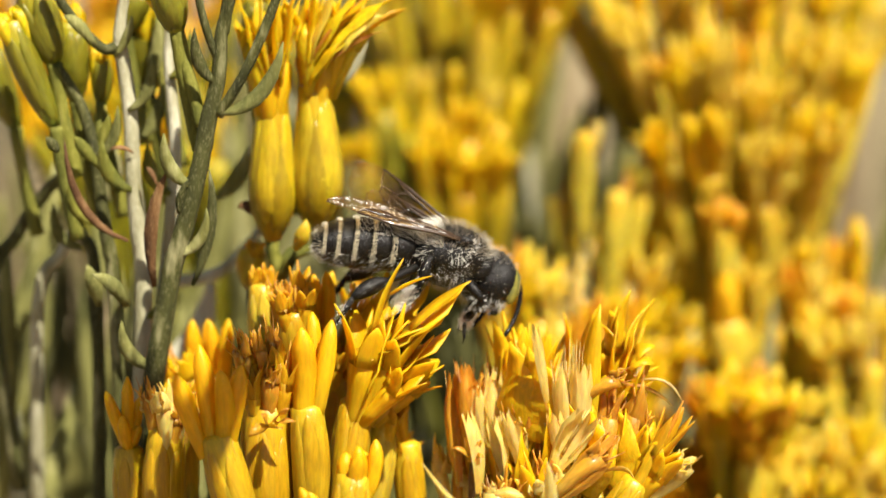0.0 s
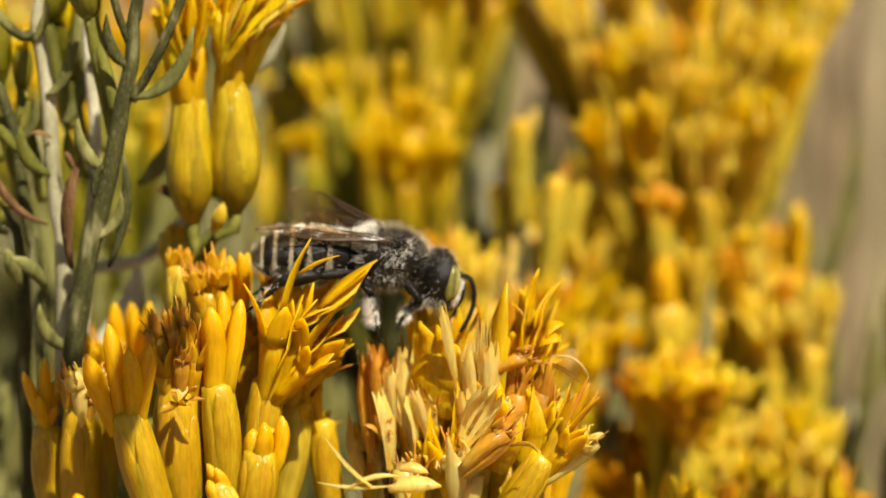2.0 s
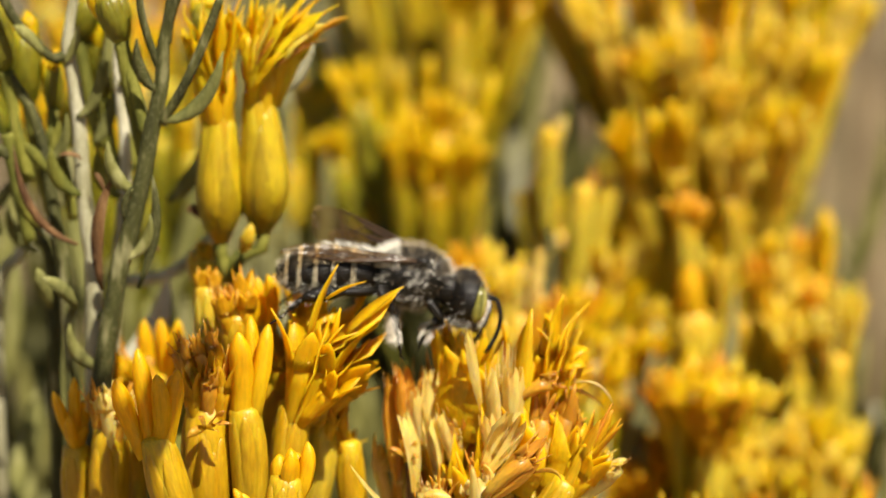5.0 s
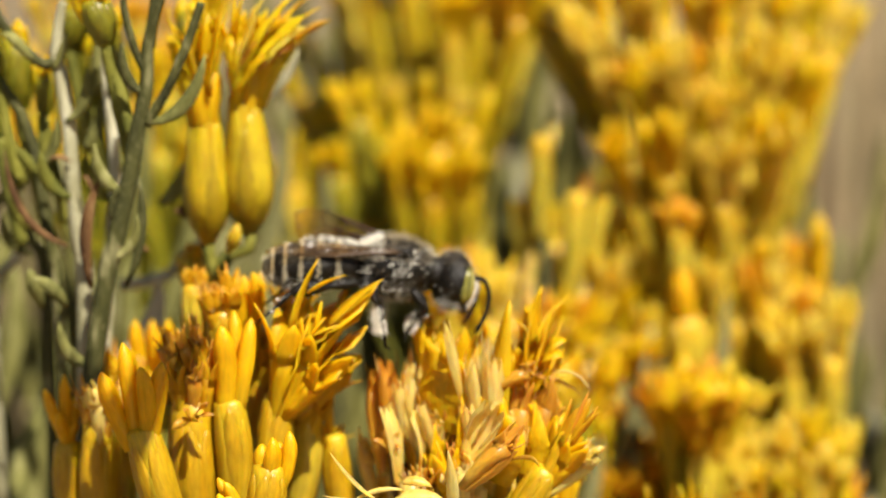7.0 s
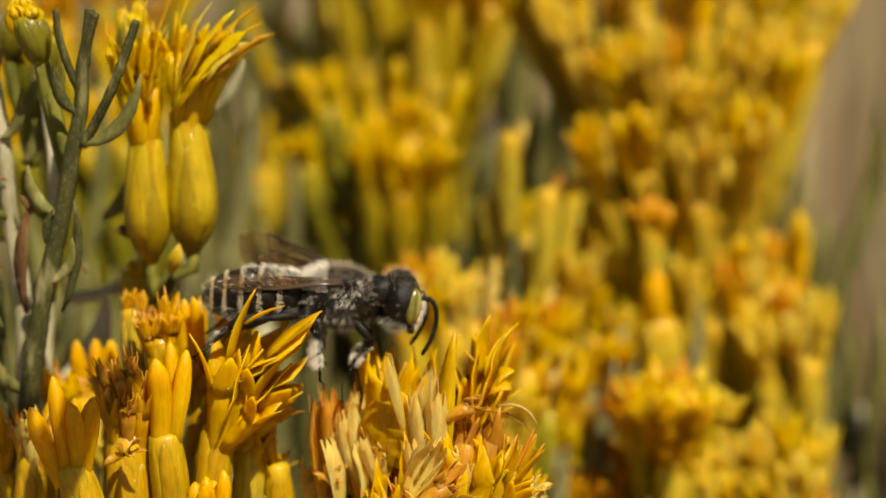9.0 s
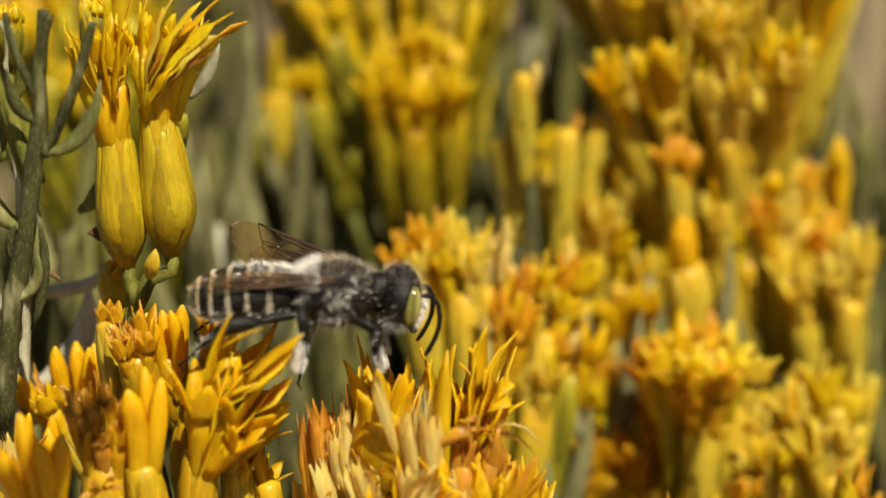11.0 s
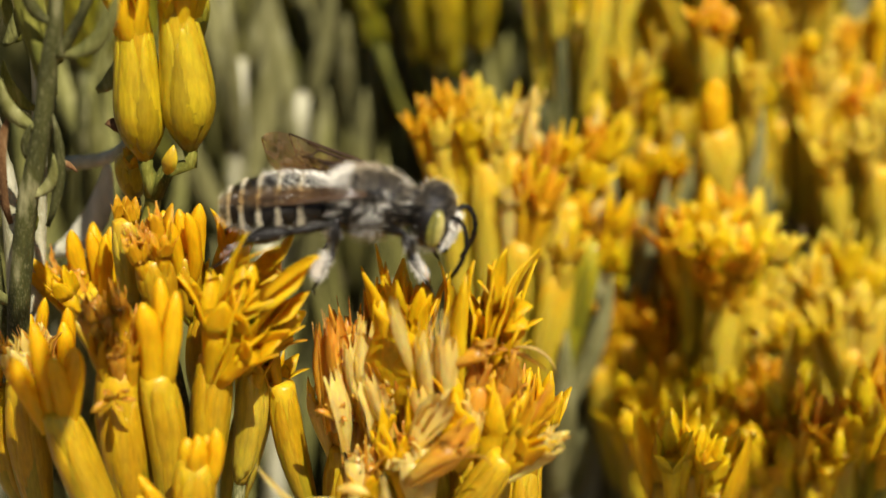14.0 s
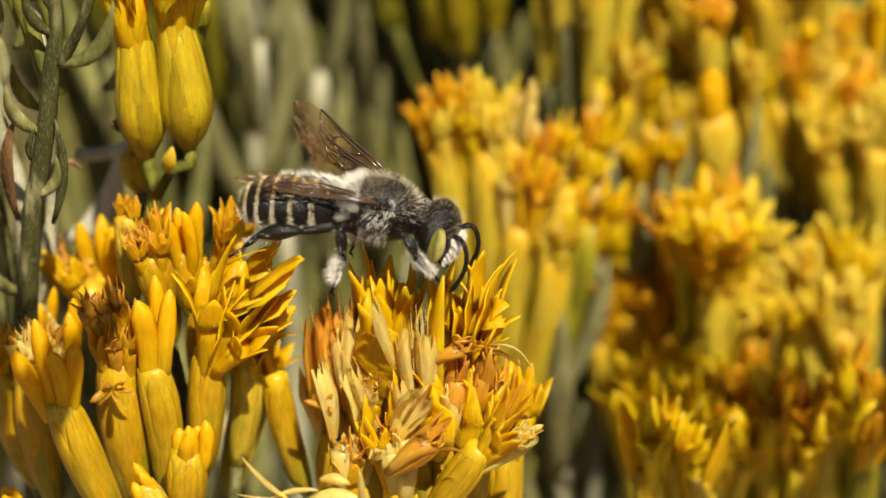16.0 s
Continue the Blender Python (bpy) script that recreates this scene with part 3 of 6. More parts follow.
# ---- ground and distance ----
def ground():
    rng = random.Random(3)
    bm = bmesh.new()
    steps = [-300, -60, -15, -5, -2, -1, -0.5, -0.25, 0, 0.25, 0.5, 1, 2, 4, 8, 20, 60, 300]
    grid = [[bm.verts.new((x, y, rng.uniform(-0.012, 0.012) if abs(x) < 6 and abs(y) < 6 else rng.uniform(-0.1, 0.1))) for x in steps] for y in steps]
    for r0, r1 in zip(grid, grid[1:]):
        for i in range(len(steps) - 1):
            bm.faces.new((r0[i], r0[i + 1], r1[i + 1], r1[i]))
    tagged(place("ground", mesh_from("ground", bm, SOIL)), "dry tan sandy soil under the shrubs", "ground", kind="structure")


def far_brush(at, high, wide, seed):
    """A far shrub: many stems and small leaf clumps."""
    rng = random.Random(seed)
    ob = thing("sagebrush_shrub", at, "grey-green sagebrush shrub far behind the flowers", "shrub", "far shrubs")
    bm, leaves = bmesh.new(), bmesh.new()
    for k in range(26):
        a, r = rng.uniform(0, 6.28), wide * math.sqrt(rng.random())
        tip = Vector((r * math.cos(a), r * math.sin(a), high * rng.uniform(0.6, 1.0) * (1 - 0.4 * r / wide)))
        sweep(bm, curve((0, 0, 0), tip, (0.1 * r * math.cos(a), 0.1 * r * math.sin(a), -0.05), 4), [0.006, 0.005, 0.004, 0.003, 0.001], 5)
        for j in range(46):
            c = tip * rng.uniform(0.45, 1.03) + Vector([rng.gauss(0, 0.03) for _ in range(3)])
            d = Vector([rng.gauss(0, 1) for _ in range(3)]) + Vector((0, 0, 1.2))
            d.normalize()
            blade(leaves, [c, c + d * 0.012, c + d * 0.026], [0.002, 0.0035, 0.0004], d.orthogonal(), 0, 0.0004)
    part("stem", bm, STEM, ob)
    part("crown", leaves, BRUSH, ob)
    return ob


def dry_grass():
    rng = random.Random(8)
    bm = bmesh.new()
    for k in range(2600):
        x, y = rng.uniform(-0.9, 1.3), 0.25 + 2.4 * rng.random() ** 1.4
        h = rng.uniform(0.1, 0.34)
        b = Vector((x, y, -0.02))
        blade(bm, curve(b, b + Vector((rng.gauss(0, 0.05), rng.gauss(0, 0.05), h)), (rng.gauss(0, 0.01), 0, 0), 3), [0.0016, 0.0014, 0.001, 0.0002], (0, -1, 0.1), 0, 0.0003)
    for k in range(1900):
        y = 0.3 + 1.5 * rng.random() ** 1.3
        b = Vector(((y + 0.115) * rng.uniform(0.09, 0.42), y, -0.02))
        blade(bm, curve(b, b + Vector((rng.gauss(0, 0.03), rng.gauss(0, 0.03), rng.uniform(0.38, 0.58))), (rng.gauss(0, 0.01), 0, 0), 3), [0.0034, 0.003, 0.0022, 0.0004], (rng.uniform(-0.6, 0.6), -1, 0.1), 0, 0.0004)
    tagged(place("dry_grass", mesh_from("dry_grass", bm, GRASS)), "dry straw-coloured grass behind the shrub", "grass", kind="stuff")


ground()
far_brush((-0.62, 1.15, 0), 0.55, 0.32, 1)
far_brush((-0.25, 2.6, 0), 0.6, 0.5, 2)
far_brush((0.85, 3.4, 0), 0.55, 0.55, 3)
far_brush((0.1, 5.5, 0), 0.7, 0.8, 4)
dry_grass()


# ---- the flower cluster under the bee's hind legs ----
def rear_cluster():
    rng = random.Random(11)
    j = (-13.5, 2.0, -26.0)
    c = thing("flower_cluster", v3(-10, 12, -420), "cluster of yellow rabbitbrush heads, some closed, some withered orange", "flower", "rabbitbrush clusters")
    OLD.add(c)
    stem(c, [(-10, 12, -421), (-15, 8, -250), (-11, 4, -110), j, (-13.5, 1.5, -20)], [2.6, 2.2, 1.6, 1.0, 0.7])
    # three fat closed florets
    h = flower_head(c, (-14.3, -4.5, -14.5), (-16.9, -4.5, -6.4), 1.1, rng, n=0, stalk=j)
    for tip, w in (((-18.9, -4.8, -3.3), 1.1), ((-17.9, -4.0, -1.9), 1.05), ((-16.8, -5.4, -2.9), 1.05), ((-15.8, -4.6, -2.8), 1.12)):
        x = tip[0] * 0.3 + -16.8 * 0.7
        floret(h, "finger", (x, -4.5, -7.4), tip, w, rng=rng)
    # the withered orange head, with a dry scale stuck on it
    h = flower_head(c, (-14.3, -1.5, -14.7), (-14.6, -1.5, -5.5), 1.4, rng, ("husk", "orange"), 8, 3.2, 0.6, stalk=j, wide=1.0)
    for k in range(6):
        floret(h, "orange" if k % 3 == 0 else "husk", (-14.6 + rng.uniform(-1, 1), -1.5 + rng.uniform(-0.8, 0.8), -5.5), (-14.6 + rng.uniform(-1.6, 1.6), -1.5 + rng.uniform(-1, 1), -1.2 + rng.uniform(-0.6, 0.8)), 0.9, rng=rng)
    for tip, w in (((-13.4, -4.6, -4.9), 0.42), ((-13.1, -4.4, -5.6), 0.3), ((-13.7, -5.0, -5.9), 0.42), ((-15.4, -4.4, -6.4), 0.44), ((-14.8, -4.0, -5.3), 0.4)):
        leaf(h, (-14.5, -3.4, -6.1), tip, w * 0.7, (0, -0.35, 0.2), HUSK, name="dry_scale", cup=0.3)
    # the tall head with two long closed florets
    h = flower_head(c, (-12.4, -2.5, -13.2), (-12.6, -2.5, -5.3), 1.0, rng, n=0, stalk=j)
    floret(h, "finger", (-12.8, -2.6, -6.2), (-12.9, -3.0, -1.2), 1.35, rng=rng)
    floret(h, "finger", (-12.2, -2.3, -6.2), (-11.4, -2.2, -0.9), 1.05, rng=rng)
    floret(h, "finger", (-12.5, -1.6, -6.2), (-12.4, -1.2, -0.7), 1.0, rng=rng)
    # low young heads in front
    h = flower_head(c, (-10.7, -6.0, -12.7), (-10.2, -6.0, -7.9), 1.05, rng, ("finger",), 5, 1.6, 0.3, tiers=3, stalk=j)
    h = flower_head(c, (-10.9, -7.0, -12.2), (-12.3, -7.0, -9.3), 0.75, rng, ("finger",), 3, 0.9, 0.1, True, 3, stalk=j)
    h = flower_head(c, (-17.6, -8.0, -12.7), (-18.9, -8.0, -10.5), 0.9, rng, ("finger",), 4, 1.0, 0.3, False, 3, stalk=j)
    # the open star that leans over the stem, its long points before the bee
    h = flower_head(c, (-11.0, -0.5, -13.1), (-10.1, -0.5, -5.4), 1.05, rng, n=0, stalk=j)
    floret(h, "open", (-10.3, -0.9, -7.4), (-9.1, -1.6, 0.4), 1.7, rng=rng)
    floret(h, "open", (-9.9, -0.6, -7.0), (-7.4, -1.4, -0.2), 1.6, rng=rng)
    floret(h, "open", (-9.8, 0.2, -6.8), (-6.0, -0.6, -2.2), 1.5, rng=rng)
    floret(h, "open", (-10.2, 0.6, -6.6), (-9.6, 0.8, -0.8), 1.4, rng=rng)
    floret(h, "open", (-9.8, -1.2, -6.4), (-6.9, -2.0, -3.0), 1.2, rng=rng)
    for b, tip, w in (((-9.3, -2.0, -1.6), (-7.8, -2.1, 2.2), 0.85), ((-7.5, -1.8, -1.4), (-4.5, -2.1, 1.2), 0.75), ((-8.5, -1.6, 0.3), (-6.4, -1.6, 1.2), 0.6), ((-8.3, -2.0, -1.9), (-6.1, -2.2, -1.3), 0.8)):
        floret(h, "spike", b, tip, w, rng.uniform(-0.6, 0.6), rng)
    for b, tip, w in (((-9.8, -1.0, -5.6), (-8.4, -1.4, -0.9), 0.9), ((-9.5, -0.6, -5.4), (-6.3, -0.8, -2.0), 0.8), ((-10.1, 0.6, -5.6), (-7.9, 1.0, -2.2), 0.9)):
        leaf(h, b, tip, w * 1.05, (0.1, -0.4, 0), GOLD, name="petal", cup=0.25)
    for b, tip, w in (((-9.3, -1.2, -2.6), (-4.7, -1.6, 1.0), 1.0), ((-9.2, 0.0, -2.8), (-5.2, 0.2, 0.0), 1.05), ((-9.4, 1.2, -2.8), (-6.4, 2.0, 0.3), 1.0), ((-9.0, -0.4, -3.4), (-5.4, -0.6, -1.6), 0.9), ((-9.9, 1.4, -2.6), (-8.6, 2.4, 0.8), 0.9)):
        leaf(h, b, tip, w * 1.05, (0.2, 0, -0.5), GOLD, (0.1, -0.35, 1), "petal", 0.1)
    h = flower_head(c, (-9.6, 1.5, -13.7), (-8.7, 1.5, -7.0), 0.9, rng, ("orange",), 2, 2.4, 0.4, True, stalk=j)
    floret(h, "orange", (-9.0, 1.0, -7.0), (-5.8, 0.5, -3.4), 1.0, rng=rng)
    floret(h, "husk", (-9.2, 1.0, -7.0), (-6.9, 0.8, -3.9), 1.1, rng=rng)
    # the shiny leaning head that catches the light
    h = flower_head(c, (-6.0, 2.0, -15.7), (-7.3, 2.0, -8.2), 0.85, rng, n=0, tiers=4, stalk=j)
    floret(h, "orange", (-7.4, 2.0, -8.9), (-8.0, 2.0, -4.4), 0.75, rng=rng)
    leaf(h, (-7.6, 1.4, -8.6), (-8.5, 1.0, -6.0), 0.3, (0, 0, 0.2), HUSK, name="dry_scale")
    # pale heads behind
    h = flower_head(c, (-10.8, 4.0, -17.6), (-8.7, 4.0, -9.4), 1.05, rng, ("open",), 3, 2.6, 0.4, True, stalk=j)
    h = flower_head(c, (-15.1, 4.0, -5.2), (-15.1, 4.0, -0.3), 0.8, rng, ("orange",), 2, 1.4, 0.1, True, 3, stalk=j)
    h = flower_head(c, (-11.9, 4.0, -6.1), (-12.2, 4.0, -2.0), 1.0, rng, ("finger",), 5, 2.6, 0.45, stalk=j)
    h = flower_head(c, (-13.0, 2.0, -5.0), (-13.5, 2.0, -1.3), 1.0, rng, ("husk", "orange"), 6, 2.2, 0.6, stalk=j)
    h = flower_head(c, (-10.6, 5.0, -6.6), (-10.0, 5.0, -2.1), 0.9, rng, ("orange", "open"), 4, 2.8, 0.5, stalk=j)
    # the small orange heads at the cluster's edge
    h = flower_head(c, (-20.7, 1.0, -15.4), (-21.7, 1.0, -8.4), 0.95, rng, n=0, stalk=j)
    for tip in ((-21.8, 1.0, -4.6), (-22.9, 1.0, -5.4), (-22.0, 0.2, -6.5), (-21.1, 0.6, -7.1), (-21.3, 1.6, -5.9)):
        floret(h, "finger", (-21.6, 1, -8.9), tip, 0.72, rng=rng)
    h = flower_head(c, (-19.5, 0.0, -15.7), (-19.7, 0.0, -7.0), 1.15, rng, ("tan", "husk"), 8, 2.4, 0.6, stalk=j)
    h = flower_head(c, (-18.7, 2.5, -14.0), (-19.0, 2.5, -7.6), 1.0, rng, ("tan", "husk", "finger"), 6, 2.6, 0.6, stalk=j)
    h = flower_head(c, (-21.0, 5.0, -10.0), (-20.8, 5.0, -8.2), 0.8, rng, ("finger",), 4, 2.4, 0.5, stalk=j)
    # yellow heads further in
    for b, t, kk, pal in (((-17.3, 8.0, -11.1), (-17.7, 8.0, -6.0), ("finger",), False), ((-16.4, 6.0, -10.6), (-18.7, 7.0, -6.4), ("open", "husk"), True),
                          ((-11.7, 4.0, -10.7), (-11.1, 4.0, -5.2), ("orange", "open"), False), ((-13.9, 5.0, -9.1), (-13.7, 5.0, -4.1), ("open", "finger"), False)):
        flower_head(c, b, t, 1.0, rng, kk, 5, 3.0, 0.5, pal, stalk=j)


# ---- the flower cluster on which the bee feeds ----
def feeding_cluster():
    rng = random.Random(21)
    j = (1.0, 2.5, -30.0)
    c = thing("flower_cluster", v3(4, 16, -420), "spent rabbitbrush flower cluster with orange, straw and yellow florets", "flower", "rabbitbrush clusters")
    OLD.add(c)
    stem(c, [(4, 16, -421), (-1, 12, -250), (3, 6, -110), j, (1.0, 2.2, -22)], [2.6, 2.2, 1.6, 1.0, 0.7])

    def bunch(base, tip, r, pale, florets):
        """A head with its florets given one by one: kind, tip, width."""
        h = flower_head(c, tuple(Vector(base) + (Vector(base) - Vector(tip)) * 0.7), tip, r * 0.95, rng, n=0, pale=pale, stalk=j)
        low = Vector(tip) - (Vector(tip) - Vector(base)).normalized() * 1.8
        for kind, end, w in florets:
            aim = Vector(end) - Vector(tip)
            start = low + Vector((aim.x, aim.y, 0)) * 0.12 + Vector((rng.uniform(-0.3, 0.3), rng.uniform(-0.3, 0.3), 0))
            floret(h, kind, tuple(start), end, w * (1.3 if kind in ("tan", "husk") else 1.1), rng=rng)
        return h
    # the orange stub under the middle leg, on long straw-coloured tubes
    bunch((-2.8, 2.6, -15.0), (-3.3, 2.6, -10.0), 1.15, True, [
        ("husk", (-4.8, 3.0, -3.8), 1.25), ("husk", (-4.2, 2.2, -3.3), 1.15), ("tan", (-3.8, 1.6, -4.6), 1.2), ("husk", (-3.1, 3.0, -3.0), 1.0), ("orange", (-2.4, 3.0, -2.2), 0.8),
        ("tan", (-2.9, 2.0, -5.3), 1.1), ("husk", (-4.6, 1.6, -4.8), 1.0), ("tan", (-3.3, 1.2, -5.8), 1.1), ("tan", (-2.4, 2.4, -4.8), 1.1)])
    # fat yellow florets with a dry pointed scale before them
    h = bunch((-0.7, 1.0, -14.8), (-1.2, 1.0, -9.6), 1.1, True, [
        ("bud", (-2.1, 1.8, -2.2), 1.35), ("open", (-0.9, 2.6, -1.8), 1.35), ("open", (-2.1, 3.0, -0.7), 1.4), ("orange", (-1.1, 3.5, -1.2), 1.4), ("open", (-0.2, 3.0, -1.0), 1.3), ("husk", (-2.3, -0.4, -5.2), 1.0), ("husk", (-1.3, -0.9, -5.3), 1.0), ("tan", (-1.7, -1.2, -5.8), 1.0),
        ("tan", (-0.6, -0.6, -5.0), 1.1), ("open", (-1.9, -1.4, -7.0), 0.9)])
    floret(h, "silk", (-0.4, -1.4, -5.5), (-1.6, -2.2, -1.0), 0.65, rng=rng)
    for b, tip, w, mat in (((-3.2, 0.6, -9.2), (-3.6, 0.8, -4.8), 0.7, STRAW), ((-2.7, 0.4, -9.5), (-3.0, 0.4, -5.3), 0.6, STRAW), ((-1.4, -1.6, -9.0), (-2.3, -1.4, -5.5), 0.6, STRAW), ((-0.6, -2.0, -8.6), (-0.4, -2.0, -5.1), 0.6, GOLD),
                           ((0.5, -2.4, -8.5), (-0.1, -2.2, -5.3), 0.6, STRAW), ((1.6, -2.2, -8.5), (1.8, -2.2, -5.0), 0.7, GOLD), ((3.2, -2.0, -8.6), (3.5, -2.0, -5.3), 0.6, GOLD), ((-2.0, -2.2, -9.7), (-1.8, -2.4, -6.4), 0.6, GOLD),
                           ((2.3, -2.6, -9.3), (2.6, -2.6, -6.4), 0.55, STRAW), ((-3.9, 1.0, -9.9), (-4.3, 1.2, -5.2), 0.6, HUSK)):
        if mat is GOLD:
            leaf(h, b, tip, w * 0.62, (0.25, -0.3, 0), mat, name="petal", cup=0.3)
        else:
            floret(h, "silk" if mat is STRAW else "amber", b, tip, w * 1.3, rng=rng)
    # the pale silky tuft and a thin yellow point
    h = bunch((1.1, -0.8, -14.3), (0.9, -0.8, -9.2), 1.05, True, [
        ("tuft", (1.1, -1.0, -2.8), 1.25), ("tuft", (0.4, -0.6, -3.9), 1.0), ("tan", (-0.1, -1.4, -4.3), 1.0), ("tan", (1.5, -2.0, -5.4), 1.15), ("husk", (0.5, -1.9, -5.1), 0.9), ("open", (1.1, -2.4, -6.4), 1.0)])
    floret(h, "spike", (1.6, -1.6, -6.6), (2.2, -1.0, -0.1), 1.15, 0.2, rng)
    # a wide open yellow star with long points
    h = bunch((2.1, 2.0, -11.1), (2.5, 2.0, -6.2), 1.1, False, [
        ("open", (3.4, 1.6, -1.9), 1.35), ("open", (4.1, 2.0, -2.8), 1.3), ("open", (2.5, 2.6, -3.2), 1.2), ("open", (4.5, 1.0, -3.5), 1.1), ("bud", (1.9, 2.6, -3.9), 1.2), ("open", (3.3, 0.6, -3.3), 1.1)])
    for b, tip, w in (((2.6, 0.8, -6.2), (3.3, 0.8, -1.2), 0.8), ((3.0, 0.4, -5.6), (4.3, 0.4, -1.2), 0.85), ((3.2, 0.2, -5.4), (5.1, 0.0, -2.9), 0.8), ((-1.0, 3.0, -6.3), (-1.1, 3.0, -2.3), 0.9), ((-0.1, 3.0, -6.3), (-0.2, 3.0, -1.9), 1.0),
                      ((0.8, 2.6, -5.6), (1.1, 2.6, -1.9), 0.9), ((-2.3, 3.4, -6.6), (-2.3, 3.4, -3.2), 0.8)):
        leaf(h, b, tip, w * 0.75, (0, -0.4, 0), GOLD, name="petal", cup=0.25)
    for b, tip in (((3.6, 1.2, -3.0), (4.2, 1.0, 0.3)), ((4.1, 1.4, -3.1), (5.4, 1.6, -0.3)), ((3.2, 1.6, -3.3), (2.9, 1.4, -0.9)), ((4.2, 0.8, -3.4), (5.3, 0.4, -2.6)), ((3.3, 2.0, -3.5), (3.5, 2.0, -0.7)),
                   ((3.9, 1.0, -3.2), (4.7, 0.8, -0.8)), ((3.9, 0.5, -3.6), (5.2, 0.0, -3.3)), ((2.9, 1.2, -3.0), (2.4, 1.0, -1.6))):
        floret(h, "spike", b, tip, 1.25, rng.uniform(-0.5, 0.5), rng)
    for b, tip in (((1.8, 2.0, -5.3), (2.3, 2.2, -0.9)), ((3.2, 3.0, -5.5), (3.9, 3.0, -1.5)), ((4.3, 3.5, -5.0), (5.5, 3.5, -1.9)), ((0.8, 2.5, -4.5), (0.4, 2.5, -1.1)),
                   ((2.7, 2.5, -5.1), (3.1, 2.5, -2.4)), ((3.7, 3.0, -5.8), (4.7, 3.0, -3.1))):
        floret(h, "spike", b, tip, 1.15, rng.uniform(-0.5, 0.5), rng)
    # brown dry florets on yellow tubes
    bunch((2.4, -1.2, -14.5), (2.3, -1.2, -9.4), 1.1, False, [
        ("husk", (2.9, -1.0, -3.5), 1.1), ("open", (1.7, -1.5, -4.3), 1.1), ("tan", (2.4, -2.0, -5.4), 1.0), ("bud", (1.4, -1.6, -6.3), 0.9), ("open", (2.8, -0.6, -6.0), 1.0), ("open", (3.1, -1.8, -6.6), 0.9)])
    h = bunch((3.4, -0.6, -14.6), (3.7, -0.6, -9.5), 1.0, False, [
        ("husk", (4.7, -1.0, -3.5), 1.15), ("open", (3.9, -1.0, -4.7), 0.95), ("bud", (3.4, -0.4, -5.7), 0.9), ("husk", (4.1, 0.0, -4.3), 1.0)])
    leaf(h, (4.4, -1.0, -4.0), (6.5, -1.4, -5.1), 0.1, (0.2, 0, 0.5), STRAW, name="dry_scale")
    leaf(h, (3.3, -0.6, -4.3), (6.1, -1.0, -5.4), 0.14, (0.2, 0, 0.3), HUSK, name="dry_scale")
    floret(h, "husk", (1.4, -1.4, -4.9), (3.8, -1.8, -3.2), 1.1, rng=rng)
    # a long brown withered floret across the front, straw ones round it
    h = bunch((0.0, -3.2, -15.0), (0.0, -3.2, -10.9), 1.05, True, [
        ("tan", (-0.9, -3.4, -7.1), 1.2), ("open", (-0.1, -3.0, -7.8), 1.1), ("tan", (0.7, -3.4, -6.5), 1.1), ("husk", (-0.4, -2.6, -6.4), 1.0), ("open", (-1.5, -2.8, -7.2), 1.0), ("tan", (0.4, -4.0, -8.1), 1.0)])
    floret(h, "husk", (-0.4, -5.0, -9.2), (2.9, -5.4, -5.9), 1.3, rng=rng)
    floret(h, "husk", (-0.3, -5.0, -9.1), (2.5, -5.0, -6.8), 1.3, rng=rng)
    floret(h, "amber", (-0.3, -4.8, -9.3), (2.8, -5.0, -6.0), 1.05, rng=rng)
    floret(h, "amber", (-0.2, -5.0, -9.3), (2.5, -5.2, -7.1), 0.8, rng=rng)
    leaf(h, (2.1, -5.0, -7.8), (3.6, -5.2, -8.1), 0.2, (0.2, 0, 0.3), HUSK, name="dry_scale")
    for b, tip, w, mat in (((-0.2, -3.6, -8.2), (1.4, -3.8, -5.0), 1.1, STRAW), ((-4.6, 0.0, -9.7), (-5.2, 1.4, -4.0), 0.9, HUSK), ((-3.8, 0.0, -9.1), (-4.4, 1.2, -3.7), 0.9, HUSK), ((-3.2, 0.2, -9.1), (-2.8, 1.6, -3.9), 0.8, STRAW),
                           ((-2.1, -0.6, -8.3), (-2.2, -0.2, -2.2), 1.1, GOLD), ((-1.2, -1.0, -7.1), (-1.4, -0.6, -2.4), 1.0, GOLD), ((-3.9, -1.0, -10.0), (-4.2, -0.6, -5.7), 1.0, STRAW), ((-2.6, -1.4, -9.9), (-3.0, -0.8, -5.9), 0.9, STRAW),
                           ((0.6, -1.8, -7.5), (0.6, -1.6, -3.1), 0.9, STRAW), ((1.3, -1.6, -7.5), (1.3, -1.4, -2.9), 0.8, STRAW), ((1.5, -3.0, -9.5), (1.7, -3.0, -5.4), 0.9, GOLD), ((3.0, -2.4, -9.7), (3.2, -2.0, -5.4), 0.8, GOLD)):
        if mat is GOLD:
            leaf(h, b, tip, w, (0.25, -0.3, 0), mat, name="petal", cup=0.3)
        else:
            floret(h, "silk" if mat is STRAW else "amber", b, tip, w * 1.2, rng=rng)
    leaf(h, (-0.8, -9.0, -10.2), (-1.1, -9.0, -6.3), 0.5, (0, -0.4, 0), STRAW, name="dry_scale")
    # the leaning open head at the side
    h = bunch((2.3, -3.0, -11.9), (4.1, -3.0, -8.8), 1.0, False, [
        ("orange", (6.4, -3.4, -4.6), 0.9), ("tan", (7.6, -3.0, -6.5), 0.9), ("tan", (7.2, -3.6, -6.8), 0.9), ("open", (5.9, -3.0, -6.2), 1.0), ("open", (5.5, -2.6, -5.7), 1.0), ("open", (6.1, -3.8, -6.7), 1.0)])
